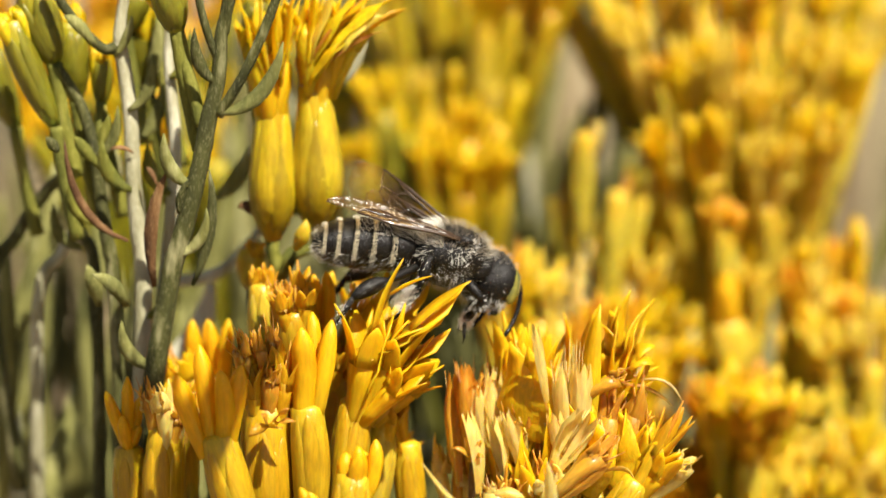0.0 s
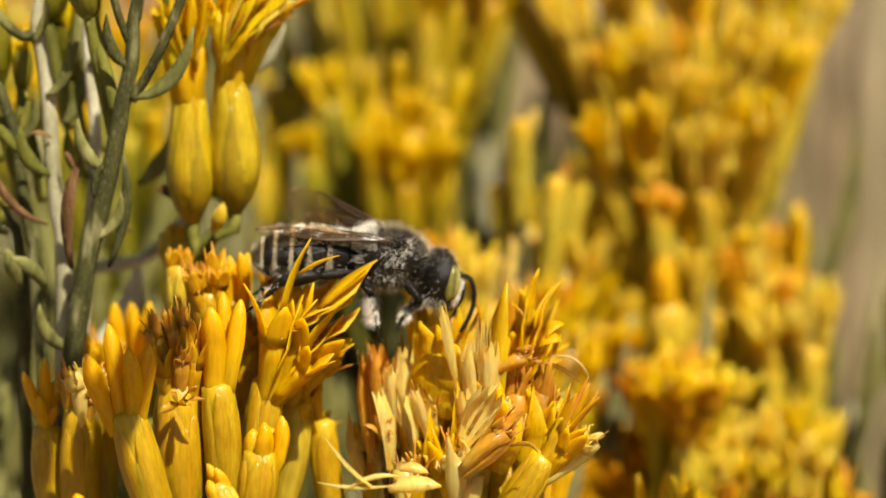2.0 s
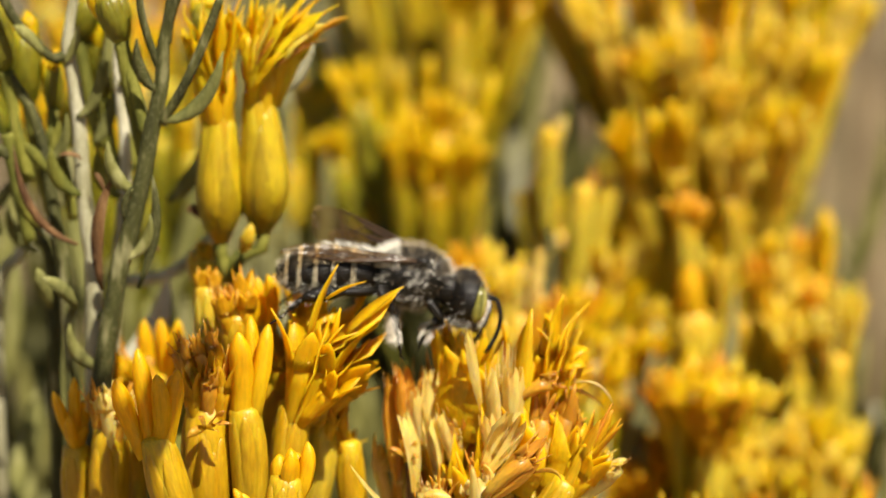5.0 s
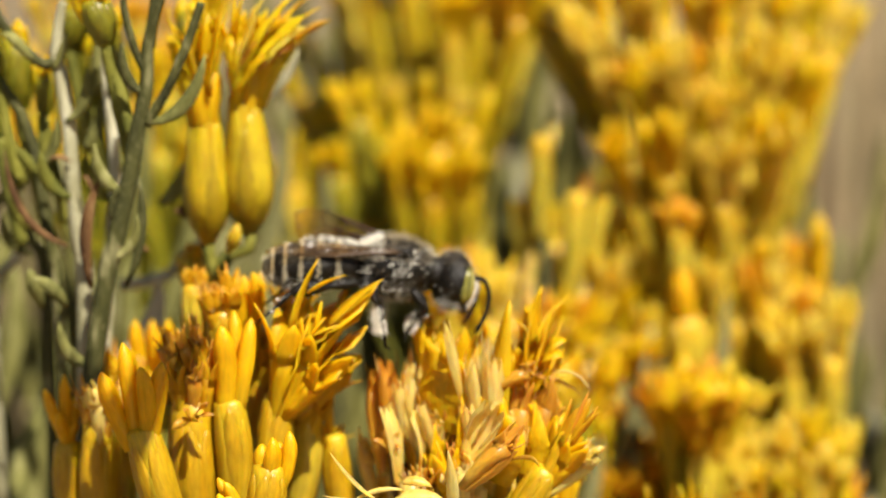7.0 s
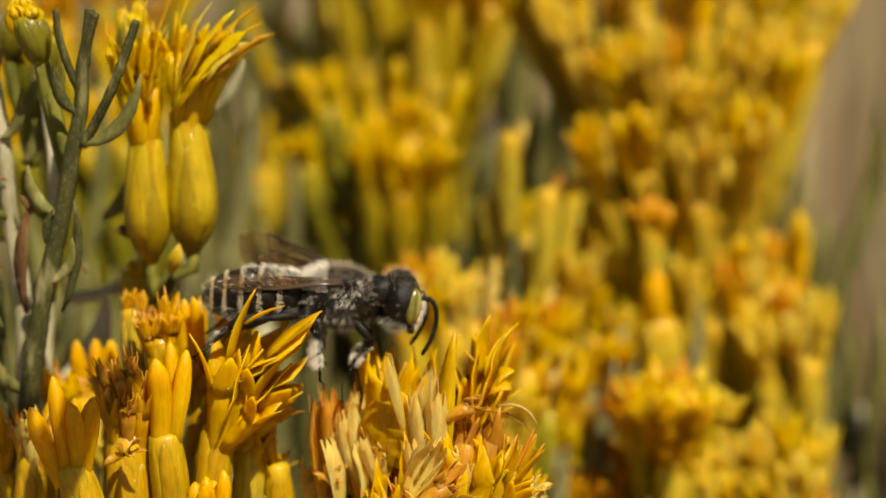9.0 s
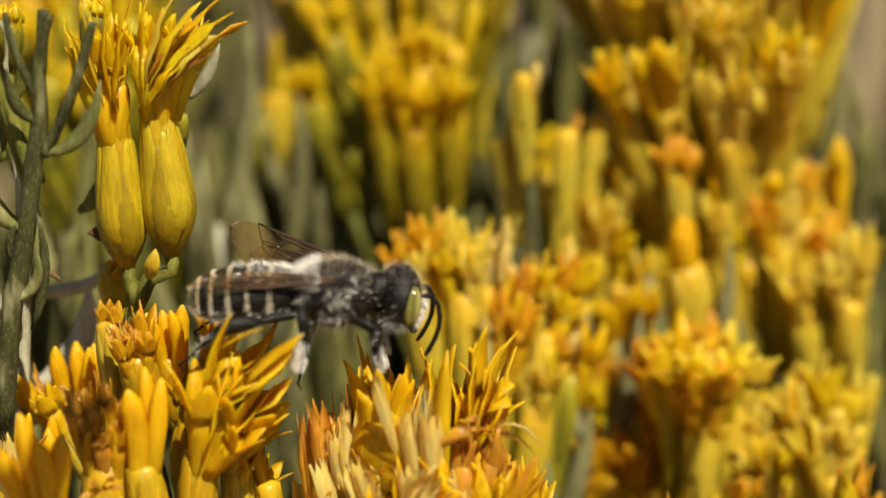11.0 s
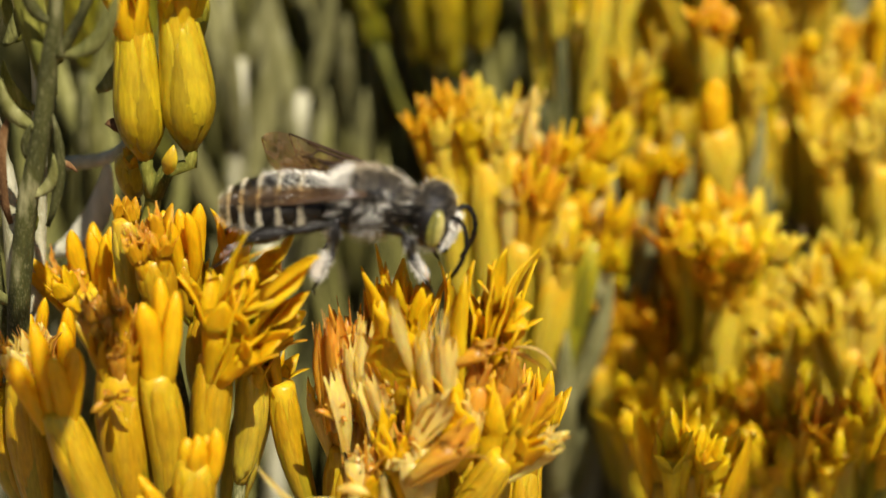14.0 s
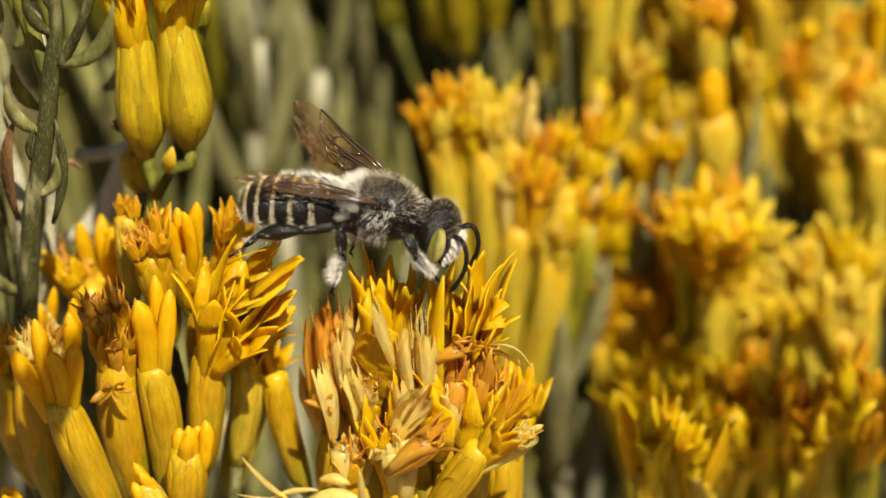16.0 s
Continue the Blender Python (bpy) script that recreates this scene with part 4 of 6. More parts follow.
    # seeds and a forked dry stalk low in front
    h = bunch((-2.3, -2.6, -15.5), (-2.6, -2.6, -12.0), 1.0, True, [
        ("tan", (-3.0, -2.4, -7.6), 1.1), ("husk", (-2.2, -2.8, -7.8), 1.1), ("tan", (-1.7, -2.4, -8.5), 1.1), ("husk", (-3.5, -2.6, -8.7), 0.9), ("open", (-2.5, -3.0, -9.2), 0.9)])
    leaf(h, (-3.4, -7.0, -8.5), (-1.9, -7.0, -8.7), 0.36, (0, 0, 0.2), STRAW, name="seed", cup=0.1)
    leaf(h, (-3.9, -7.5, -9.4), (-1.3, -7.5, -9.2), 0.55, (0, 0, 0.2), STRAW, name="seed", cup=0.1)
    leaf(h, (-4.7, -8.0, -9.1), (-7.0, -8.0, -6.7), 0.18, (0, 0, -0.3), STRAW, name="dry_stalk")
    leaf(h, (-3.4, -7.6, -8.7), (-6.0, -8.0, -9.3), 0.18, (0, 0, 0.3), STRAW, name="dry_stalk")
    leaf(h, (-3.7, -7.8, -9.1), (-7.4, -8.0, -8.9), 0.14, (0, 0, -0.2), STRAW, name="dry_stalk")
    # a small curled dry flower
    for b, tip in (((-4.1, -1.0, -8.4), (-5.2, -1.4, -7.6)), ((-4.1, -1.0, -8.4), (-3.7, -1.2, -7.2)), ((-4.3, -1.0, -8.4), (-4.6, -1.0, -7.1)), ((-4.1, -1.0, -8.5), (-3.6, -1.6, -8.0))):
        leaf(h, b, tip, 0.22, (0, -0.2, 0.3), HUSK if tip[0] < -3.5 else STRAW, name="dry_scale", cup=0.2)
    stem(c, [j, (-3.4, 1.5, -14), (-4.1, -1.0, -8.5)], [0.3, 0.22, 0.16], BROWN_LEAF, 6, "dry_stalk")
    for b, t, kk, pal in (((-4.2, 2.0, -16.3), (-4.3, 2.0, -11.7), ("husk", "tan"), False), ((-1.5, 1.0, -16.0), (-2.0, 1.0, -11.4), ("tan", "orange"), True),
                          ((1.8, 2.0, -16.3), (1.4, 2.0, -11.7), ("bud", "open"), False), ((4.8, 2.0, -16.3), (4.8, 3.0, -12.0), ("open", "orange"), False),
                          ((-1.1, 2.0, -12.7), (-0.6, 2.0, -9.1), ("tan", "tuft", "open"), True), ((-3.1, 3.0, -13.5), (-2.7, 3.5, -10.9), ("tan", "husk"), True),
                          ((2.5, 4.0, -16.0), (2.6, 4.0, -11.3), ("open", "tan"), False), ((0.4, 4.0, -15.4), (0.2, 4.0, -10.7), ("open", "tan"), False)):
        flower_head(c, tuple(Vector(b) + (Vector(b) - Vector(t)) * 0.6), t, 1.0, rng, kk, 5, 4.4, 0.45, pal, stalk=j, wide=1.25)


# ---- the branched shoot with two tall heads ----
def tall_shoot():
    rng = random.Random(31)
    c = thing("flowering_shoot", v3(-26, 20, -420), "grey-green rabbitbrush shoot with narrow leaves and two tall yellow heads", "plant")
    stem(c, [(-26, 20, -421), (-23, 16, -250), (-22, 8, -110), (-21.5, 4, -30), (-21.0, 3.0, -9.8)] + [(-19.9, 3.0, -0.5), (-19.1, 3.0, 2.8), (-18.3, 3.0, 6.2), (-17.9, 3.0, 8.5), (-17.4, 3.0, 10.7), (-17.3, 3.0, 12.7), (-17.0, 3.0, 14.2), (-16.8, 3.0, 15.8)],
         [3.0, 2.6, 2.0, 1.1, 0.58, 0.54, 0.51, 0.48, 0.45, 0.4, 0.35, 0.32, 0.27])
    stem(c, [(-21.5, 5, -18), (-21.4, 6.0, -1.4), (-21.7, 6.0, 2.3), (-22.0, 6.0, 5.3), (-22.1, 6.0, 7.8), (-22.4, 6.0, 10.4), (-22.7, 6.0, 12.2), (-22.6, 6.0, 13.6), (-22.3, 6.0, 15.2)], [0.64, 0.5, 0.46, 0.44, 0.42, 0.4, 0.38, 0.29, 0.24], WHITE_STEM, 9, "stem")
    stem(c, [(-22.7, 6.0, 12.0), (-23.5, 5.8, 11.8), (-24.6, 5.6, 12.8), (-25.6, 5.4, 14.1), (-26.2, 5.2, 15.5)], [0.34, 0.29, 0.27, 0.26, 0.24], STEM, 9, "stem")
    stem(c, [(-21.5, 5, -18), (-20.5, 8.0, -1.8), (-20.1, 8.0, 2.8), (-19.9, 8.0, 6.2), (-20.1, 8.0, 9.2), (-20.3, 8.0, 11.5), (-20.1, 8.0, 14.3)], [0.48, 0.4, 0.37, 0.34, 0.32, 0.29, 0.27], WHITE_STEM, 9, "stem")
    stem(c, [(-22, 6, -18), (-23.0, 7.0, -1.6), (-23.3, 7.0, 0.9), (-23.7, 7.0, 3.3), (-24.1, 7.0, 6.2), (-24.7, 7.0, 8.4), (-25.5, 7.0, 9.9), (-26.2, 7.0, 10.9)], [0.48, 0.4, 0.38, 0.36, 0.34, 0.32, 0.29, 0.27], STEM, 9, "stem")
    stem(c, [(-18.3, 3.3, 8.1), (-18.7, 3.6, 9.8), (-19.2, 4.0, 11.4), (-19.6, 4.0, 12.9)], [0.32, 0.34, 0.35, 0.4], GREEN_STEM, 9, "stem")
    stem(c, [(-23.3, 7.0, 4.8), (-23.8, 7.4, 6.6), (-23.9, 8.0, 8.8)], [0.32, 0.3, 0.24], GREEN_STEM, 9, "stem")
    stem(c, [(-29, 14, -14), (-30.4, 13.0, -2.4), (-29.1, 13.0, 0.7), (-27.5, 12.0, 3.1), (-26.0, 11.0, 4.8)], [0.44, 0.4, 0.38, 0.35, 0.24], STEM, 9, "stem")
    stem(c, [(-28, 14, -16), (-27.7, 12.0, -2.8), (-26.4, 12.0, 0.0), (-25.3, 12.0, 2.2)], [0.4, 0.4, 0.34, 0.24], WHITE_STEM, 9, "stem")
    stem(c, [(-20.6, 14.0, -1.9), (-18.0, 14.0, -1.4), (-16.1, 14.0, 0.3), (-15.0, 14.0, 2.1)], [0.4, 0.36, 0.34, 0.27], WHITE_STEM, 9, "stem")
    stem(c, [(-24, 10, -18), (-24.3, 10.0, -1.3), (-25.2, 10.0, 1.6), (-26.4, 10.0, 5.4)], [0.4, 0.35, 0.32, 0.24], STEM, 9, "stem")
    stem(c, [(-17.4, 3.0, 8.7), (-16.3, 2.6, 10.5), (-15.4, 2.4, 12.4), (-14.8, 2.3, 13.9), (-14.3, 2.2, 15.3)], [0.29, 0.27, 0.27, 0.26, 0.21], STEM, 9, "twig")
    stem(c, [(-17.5, 3.0, 11.7), (-18.0, 2.8, 13.0), (-18.4, 2.6, 14.6), (-18.5, 2.5, 15.8)], [0.24, 0.22, 0.21, 0.16], STEM, 9, "twig")
    stem(c, [(-17.1, 3.0, 12.9), (-16.9, 2.8, 14.2), (-16.4, 2.6, 15.6)], [0.24, 0.24, 0.19], STEM, 9, "twig")
    leaf(c, (-17.3, 2.8, 8.8), (-14.1, 2.0, 12.6), 0.42, (0.5, 0, -0.8), LEAF, slim=1.0)
    leaf(c, (-18.6, 2.6, -0.1), (-17.8, 2.4, 6.0), 0.3, (0.5, 0, 0), STEM, slim=1.0)
    leaf(c, (-19.3, 2.4, 3.6), (-18.8, 2.2, 5.5), 0.2, (-0.2, 0, 0), STEM, slim=1.0)
    leaf(c, (-20.6, 3.2, -0.3), (-19.9, 2.6, 5.9), 0.36, (-0.5, 0, 0.2), BROWN_LEAF, slim=1.0)
    leaf(c, (-22.1, 5.0, 1.8), (-25.4, 4.4, 7.2), 0.24, (-0.7, 0, -0.9), BROWN_LEAF, slim=1.0)
    leaf(c, (-25.7, 4.4, 6.5), (-26.3, 4.2, 7.3), 0.3, (0, 0, 0), STEM, slim=1.0)
    leaf(c, (-21.2, 5.0, 5.7), (-20.6, 4.8, 4.7), 0.14, (0, 0, 0.2), BROWN_LEAF, slim=1.0)
    leaf(c, (-21.9, 5.4, 6.4), (-23.1, 5.0, 6.6), 0.13, (0, 0, 0.2), BROWN_LEAF, slim=1.0)
    leaf(c, (-17.8, 6.0, 1.3), (-18.8, 6.0, 1.8), 0.16, (0, 0, 0.2), BROWN_LEAF, slim=1.0)
    leaf(c, (-22.1, 4.0, -1.5), (-23.8, 3.2, 0.3), 0.4, (0.2, -0.3, 0.3), LEAF, slim=1.0)
    leaf(c, (-23.6, 5.0, -1.7), (-24.2, 4.4, 0.6), 0.42, (0, -0.3, 0.2), LEAF, slim=1.0)
    leaf(c, (-23.7, 6.0, 5.5), (-25.0, 5.6, 7.2), 0.34, (-0.2, 0, 0.2), GREEN_STEM, slim=1.0)
    leaf(c, (-24.1, 7.0, 6.3), (-23.3, 6.8, 8.3), 0.34, (0.2, 0, 0), GREEN_STEM, slim=1.0)
    leaf(c, (-22.9, 5.6, 11.4), (-22.0, 5.2, 13.6), 0.26, (0.2, 0, 0), LEAF, slim=1.0)
    leaf(c, (-23.9, 5.4, 12.0), (-25.5, 5.2, 13.5), 0.34, (-0.1, 0, 0.3), LEAF, slim=1.0)
    leaf(c, (-21.7, 10.0, 9.2), (-21.0, 10.0, 13.4), 0.4, (0.3, 0, 0), LEAF, slim=1.0)
    leaf(c, (-21.8, 9.0, 6.8), (-20.6, 9.0, 9.8), 0.4, (0.2, 0, -0.4), LEAF, slim=1.0)
    leaf(c, (-18.0, 12.0, 3.2), (-16.1, 12.0, 6.2), 0.5, (0.3, 0, -0.4), LEAF, slim=1.0)
    leaf(c, (-24.7, 12.0, 2.2), (-23.5, 12.0, 6.1), 0.6, (0.4, 0, 0), PALE_LEAF, slim=1.0)
    # thick blunt leaves that stand off the stems
    for x, y, z, dx, dz in ((-19.5, 2.8, 1.4, 1.6, 2.6), (-18.6, 2.8, 5.0, -1.5, 2.8), (-20.4, 2.9, -4.6, -1.8, 2.6), (-22.0, 5.6, 4.4, -1.5, 2.7), (-22.2, 5.6, 8.6, 1.3, 3.0), (-23.6, 6.6, 2.4, -1.7, 2.4), (-24.0, 6.6, 6.0, 1.2, 2.8),
                            (-21.3, 5.6, -2.4, 1.4, 2.6), (-20.1, 7.6, 4.0, -1.2, 2.8), (-20.2, 7.6, 10.2, 1.1, 2.6), (-27.0, 11.6, 3.6, 1.5, 2.7), (-29.6, 12.6, -0.4, -1.6, 2.8), (-25.0, 9.6, 0.6, -1.5, 2.6), (-17.5, 2.8, 10.4, -1.1, 2.8)):
        leaf(c, (x, y, z), (x + dx, y - 0.6, z + dz), rng.uniform(0.3, 0.42), (0.3 * dx, 0, -0.4), rng.choice((LEAF, STEM, GREEN_STEM)), slim=1.0)
    # leaves low beside the cluster, woolly and green
    leaf(c, (-21.9, 14.0, -7.4), (-18.2, 14.0, -1.3), 0.8, (0.9, 0, -0.9), WOOL, slim=1.0)
    leaf(c, (-21.3, 10.0, -8.0), (-17.7, 10.0, -5.0), 0.62, (0, 0, -0.2), LEAF, slim=1.0)
    # the two tall heads on short stalks, their florets open and leaning
    fork = (-14.3, 7.2, -0.4)
    stem(c, [(-18, 4, -14), (-14.9, 7.2, -2.9), fork], [0.5, 0.45, 0.4], GREEN_STEM, 8, "stalk")
    for base, mouth, r, spindle, low, neck, tips in (
            ((-14.6, 7.2, 1.6), (-14.7, 7.2, 9.6), 1.28, True, (-14.7, 7.2, 8.4), ((-15.6, 7.0, 11.4), (-14.8, 6.6, 11.7), (-14.1, 7.0, 11.5), (-15.0, 7.8, 11.4)), (("open", (-16.2, 7.2, 14.0), 1.15), ("open", (-15.2, 7.2, 15.3), 1.15), ("open", (-14.2, 6.8, 14.7), 1.15), ("bud", (-15.9, 6.6, 12.7), 1.15), ("open", (-15.0, 8.0, 14.2), 1.15))),
            ((-12.3, 7.2, 2.2), (-12.6, 7.2, 10.0), 1.38, True, (-12.6, 7.2, 9.0), ((-13.2, 7.0, 12.1), (-12.3, 6.7, 12.3), (-11.6, 7.0, 12.1), (-12.4, 7.9, 12.1)), (("open", (-13.2, 7.4, 15.3), 1.2), ("open", (-12.0, 7.0, 15.2), 1.2), ("open", (-10.6, 6.8, 15.0), 1.1), ("open", (-9.8, 7.2, 14.4), 1.0), ("bud", (-13.0, 6.2, 13.4), 1.2)))):
        h = flower_head(c, base, mouth, r, rng, n=0, tiers=4, stalk=fork, spindle=spindle, green_stalk=True)
        for tip in neck:
            floret(h, "finger", (low[0] * 0.6 + tip[0] * 0.4, low[1] * 0.4 + tip[1] * 0.6, low[2] - 0.6), tip, 1.3, rng=rng)
        for kind, tip, w in tips:
            floret(h, kind, (low[0] * 0.65 + tip[0] * 0.35, low[1] * 0.5 + tip[1] * 0.5, low[2] + 0.3), tip, w, rng=rng)
    # long thin petals that fan out over the mouths
    for b, tip, w, mat in (((-12.6, 6.3, 10.4), (-9.9, 5.7, 13.4), 0.5, YELLOW), ((-12.4, 6.3, 10.8), (-8.9, 5.6, 13.9), 0.5, CREAM), ((-12.6, 6.2, 11.0), (-8.2, 5.8, 14.9), 0.45, YELLOW),
                           ((-12.8, 6.2, 11.0), (-9.6, 5.6, 15.6), 0.5, YELLOW), ((-13.0, 6.2, 10.8), (-10.9, 5.6, 15.9), 0.55, CREAM), ((-13.0, 6.3, 10.6), (-12.1, 5.8, 16.3), 0.55, YELLOW),
                           ((-12.9, 6.8, 10.6), (-8.7, 7.0, 15.6), 0.5, GOLD), ((-12.2, 6.9, 10.6), (-7.7, 7.4, 14.2), 0.45, ORANGE), ((-12.8, 6.1, 10.2), (-10.6, 5.7, 12.6), 0.42, GOLD), ((-12.9, 6.1, 10.2), (-8.8, 5.5, 13.1), 0.16, RUST),
                           ((-13.2, 6.1, 10.4), (-9.9, 5.4, 14.8), 0.13, RUST), ((-14.2, 6.2, 10.0), (-13.2, 5.8, 13.4), 0.14, RUST), ((-14.6, 6.2, 10.0), (-14.2, 5.8, 16.2), 0.55, YELLOW),
                           ((-14.9, 6.2, 10.0), (-15.4, 5.8, 15.8), 0.5, CREAM), ((-15.1, 6.3, 10.0), (-16.5, 6.0, 14.8), 0.5, YELLOW), ((-14.4, 6.1, 10.0), (-13.2, 5.6, 14.8), 0.5, YELLOW), ((-14.5, 6.6, 10.2), (-12.9, 6.6, 16.6), 0.5, GOLD)):
        leaf(h, b, tip, w, (-0.25, -0.3, 0.4), mat, name="petal", cup=0.2)
    leaf(c, (-13.4, 6.2, 1.3), (-12.8, 5.8, 3.0), 0.5, (0.1, -0.3, 0), PALE, name="small_bract")
    leaf(c, (-15.3, 7.2, 2.8), (-16.5, 7.2, 3.4), 0.42, (0, 0, 0.3), BROWN_LEAF, name="small_bract")
    leaf(c, (-11.7, 11.0, 9.4), (-9.7, 10.5, 12.4), 0.4, (0.2, 0, -0.3), WHITE_STEM)
    flower_head(c, (-13.0, 13.0, 5.2), (-12.5, 13.0, 8.1), 0.62, rng, n=0, young=True, stalk=(-13.5, 12.0, 2.4))
    flower_head(c, (-15.7, 9.0, -1.4), (-15.8, 9.0, 0.9), 0.9, rng, ("orange",), 2, 1.0, 0.1, stalk=(-17, 6, -14))
    # green-yellow young heads at the top of the shoot
    for b, t, r in (((-26.2, 7.0, 10.9), (-27.3, 7.0, 14.6), 1.15), ((-26.1, 6.5, 7.6), (-28.4, 6.5, 13.0), 0.85), ((-19.6, 4.0, 12.8), (-20.3, 4.0, 15.3), 0.95), ((-25.3, 9.0, 8.8), (-25.6, 9.0, 12.9), 1.0), ((-23.9, 8.5, 8.6), (-23.9, 8.5, 11.0), 0.62), ((-21.6, 12.0, 8.9), (-22.0, 12.0, 12.9), 0.95), ((-20.9, 11.0, 11.1), (-20.5, 11.0, 13.6), 0.8), ((-28.9, 12.0, 7.0), (-30.6, 12.0, 11.4), 1.0), ((-22.8, 11.0, 12.3), (-22.1, 11.0, 14.6), 0.9), ((-16.0, 9.0, 11.1), (-15.7, 9.0, 14.6), 0.8)):
        flower_head(c, b, t, r, rng, ("bud",), 3, 1.0, 0.05, False, 4, young=True)
        stem(c, [(b[0] + 1.2, b[1], b[2] - 6), (b[0] + 0.4, b[1], b[2] - 2.5), b], [0.4, 0.36, 0.4 * r], GREEN_STEM, 7, "stalk")


# ---- clusters behind, out of focus ----
def back_cluster(centre, heads, label, seed, kinds, pale=0.4, root=None, spread=None, long=9.0, full=(5, 6), wide=None, splay=0.5, green=0.3, thick=(0.95, 1.25), reach=(3.4, 5.0)):
    """centre: junction in mm; heads: tip points in mm, or a count with a spread to scatter them in a dome."""
    rng = random.Random(seed)
    x, y, z = centre
    c = thing("flower_cluster", v3(x + rng.uniform(-20, 20), y + 25, -420), label, "flower", "rabbitbrush clusters")
    o = WORLD[c].translation
    stem(c, [(o.x / MM, o.y / MM, -421), (x + rng.uniform(-8, 8), y + 14, -250), (x + rng.uniform(-4, 4), y + 5, -110), (x, y, z - 20), centre], [2.8, 2.4, 1.8, 1.2, 0.8])
    if isinstance(heads, int):
        sx, sy, sz = spread
        tips = []
        for k in range(heads):
            a, r = k * 2.4, math.sqrt((k + 0.5) / heads)
            tips.append((x + sx * r * math.cos(a), y + sy * r * math.sin(a), z + 18 + sz * (1 - r * r) + rng.uniform(-1.5, 1.5)))
    else:
        tips = heads
    for tip in tips:
        way = Vector((tip[0] - x, (tip[1] - y), 26)).normalized()
        length = long * rng.uniform(0.85, 1.1)
        base = Vector(tip) - way * length
        flower_head(c, tuple(base), tip, rng.uniform(*thick), rng, rng.choice(kinds), rng.choice(full), rng.uniform(*reach), splay, rng.random() < pale, 3, stalk=centre, young=rng.random() < green, wide=wide)
    return c


def shoot(x, y, top, seed, mat=None, lean=0.0, joined=True, blades=None):
    """A leafy grey-green stem without flowers."""
    rng = random.Random(seed)
    c = thing("leafy_shoot", v3(x, y + 10, -420), "grey-green leafy rabbitbrush shoot behind the flowers", "plant", "leafy shoots")
    stem(c, [(x, y + 10, -421), (x + rng.uniform(-5, 5), y + 6, -200), (x - lean * 0.5, y, top - 70), (x, y, top - 25), (x + lean, y, top)], [2.2, 1.8, 1.3, 0.9, 0.5], mat or STEM)
    bm, inv = bmesh.new(), WORLD[c].inverted()
    for k in range(34 if joined else 20):
        z = top - 2 - k * (3.0 if joined else 4.2)
        a = k * 2.4 + rng.uniform(-0.3, 0.3)
        d = rng.uniform(2, 5)
        b = (x + lean * (1 - k / 12), y, z)
        tip = (b[0] + d * math.cos(a), y + d * math.sin(a), z + rng.uniform(9, 17))
        wide, bend = rng.uniform(0.6, 1.0), (0.8 * math.cos(a), 0.8 * math.sin(a), 0)
        if joined:
            pts = curve(v3(*b), v3(*tip), Vector(bend) * MM, 5)
            blade(bm, [inv @ p for p in pts], [wide * MM * w for w in (0.35, 0.8, 1.0, 0.9, 0.6, 0.08)], (0, -1, 0.4), 0, 0.2 * wide * MM, 0.35)
        else:
            leaf(c, b, tip, wide, bend, LEAF)
    if joined:
        tagged(part("foliage", bm, blades or BACK_LEAF, c), kind="stuff")
    else:
        bm.free()


MIX = [("open",), ("open", "cream"), ("open", "orange", "open"), ("bud", "open"), ("open", "cream", "bud")]
rear_cluster()
feeding_cluster()
tall_shoot()
back_cluster((20, 46, -24), [(26.4, 46.0, 9.6), (24.2, 46.0, 11.0), (22.4, 44.0, 10.2), (20.4, 45.0, 12.4), (18.2, 44.0, 11.0), (16.2, 45.0, 12.6), (14.0, 44.0, 11.6), (12.0, 46.0, 13.2), (9.6, 46.0, 12.0), (7.2, 46.0, 13.6), (5.0, 48.0, 13.0),
             (23.0, 41.0, 5.2), (20.4, 40.0, 6.6), (17.6, 39.0, 5.0), (15.2, 40.0, 7.0), (12.6, 41.0, 6.2), (10.0, 43.0, 7.4), (21.2, 37.0, 1.6), (17.6, 36.0, 0.2), (14.0, 37.0, 2.0), (11.2, 38.0, 1.4),
             (26.6, 52.0, 11.9), (22.7, 54.0, 13.4), (18.5, 54.0, 13.7), (13.4, 54.0, 14.4)],
             "large dome of yellow rabbitbrush heads in full bloom", 41, [("cream", "open"), ("cream", "bud"), ("cream",), ("open", "cream", "orange"), ("open", "cream")], 0.8, long=12.0, full=(4, 5), wide=1.2, splay=0.3, green=0.05, reach=(4.5, 6.5))
back_cluster((-2, 52, -14), [(2.7, 50.0, 14.6), (0.4, 52.0, 14.9), (-2.2, 50.0, 14.5), (-4.6, 50.0, 15.3), (-7.1, 52.0, 14.7), (3.8, 46.0, 12.0), (1.4, 47.0, 12.3), (-1.0, 46.0, 11.6),
             (6.0, 56.0, 16.5), (0.2, 58.0, 17.1), (-5.0, 58.0, 17.0), (-10.5, 58.0, 15.7)],
             "broad yellow and orange rabbitbrush flower cluster in bloom", 42, [("bud", "open"), ("orange", "bud"), ("bud", "cream"), ("orange", "open", "bud")], 0.5, long=15.0, full=(4, 5), wide=1.2, splay=0.3, green=0.1, reach=(4.0, 6.0))
back_cluster((-6, 60, -18), [(-9.2, 60.0, 10.4), (-6.6, 58.0, 8.0), (-3.6, 58.0, 8.9), (-11.4, 61.0, 8.5), (-8.2, 56.0, 5.5), (-5.3, 62.0, 11.6), (-2.2, 60.0, 7.0), (-12.6, 60.0, 5.5), (-10.4, 58.0, 3.6), (-4.8, 58.0, 4.1), (-14.5, 62.0, 8.8)],
             "olive closed rabbitbrush heads in half shade", 54, [("bud",)], 0.2, long=9.0, full=(1, 2), wide=0.9, splay=0.15, green=0.75, reach=(1.6, 2.6))
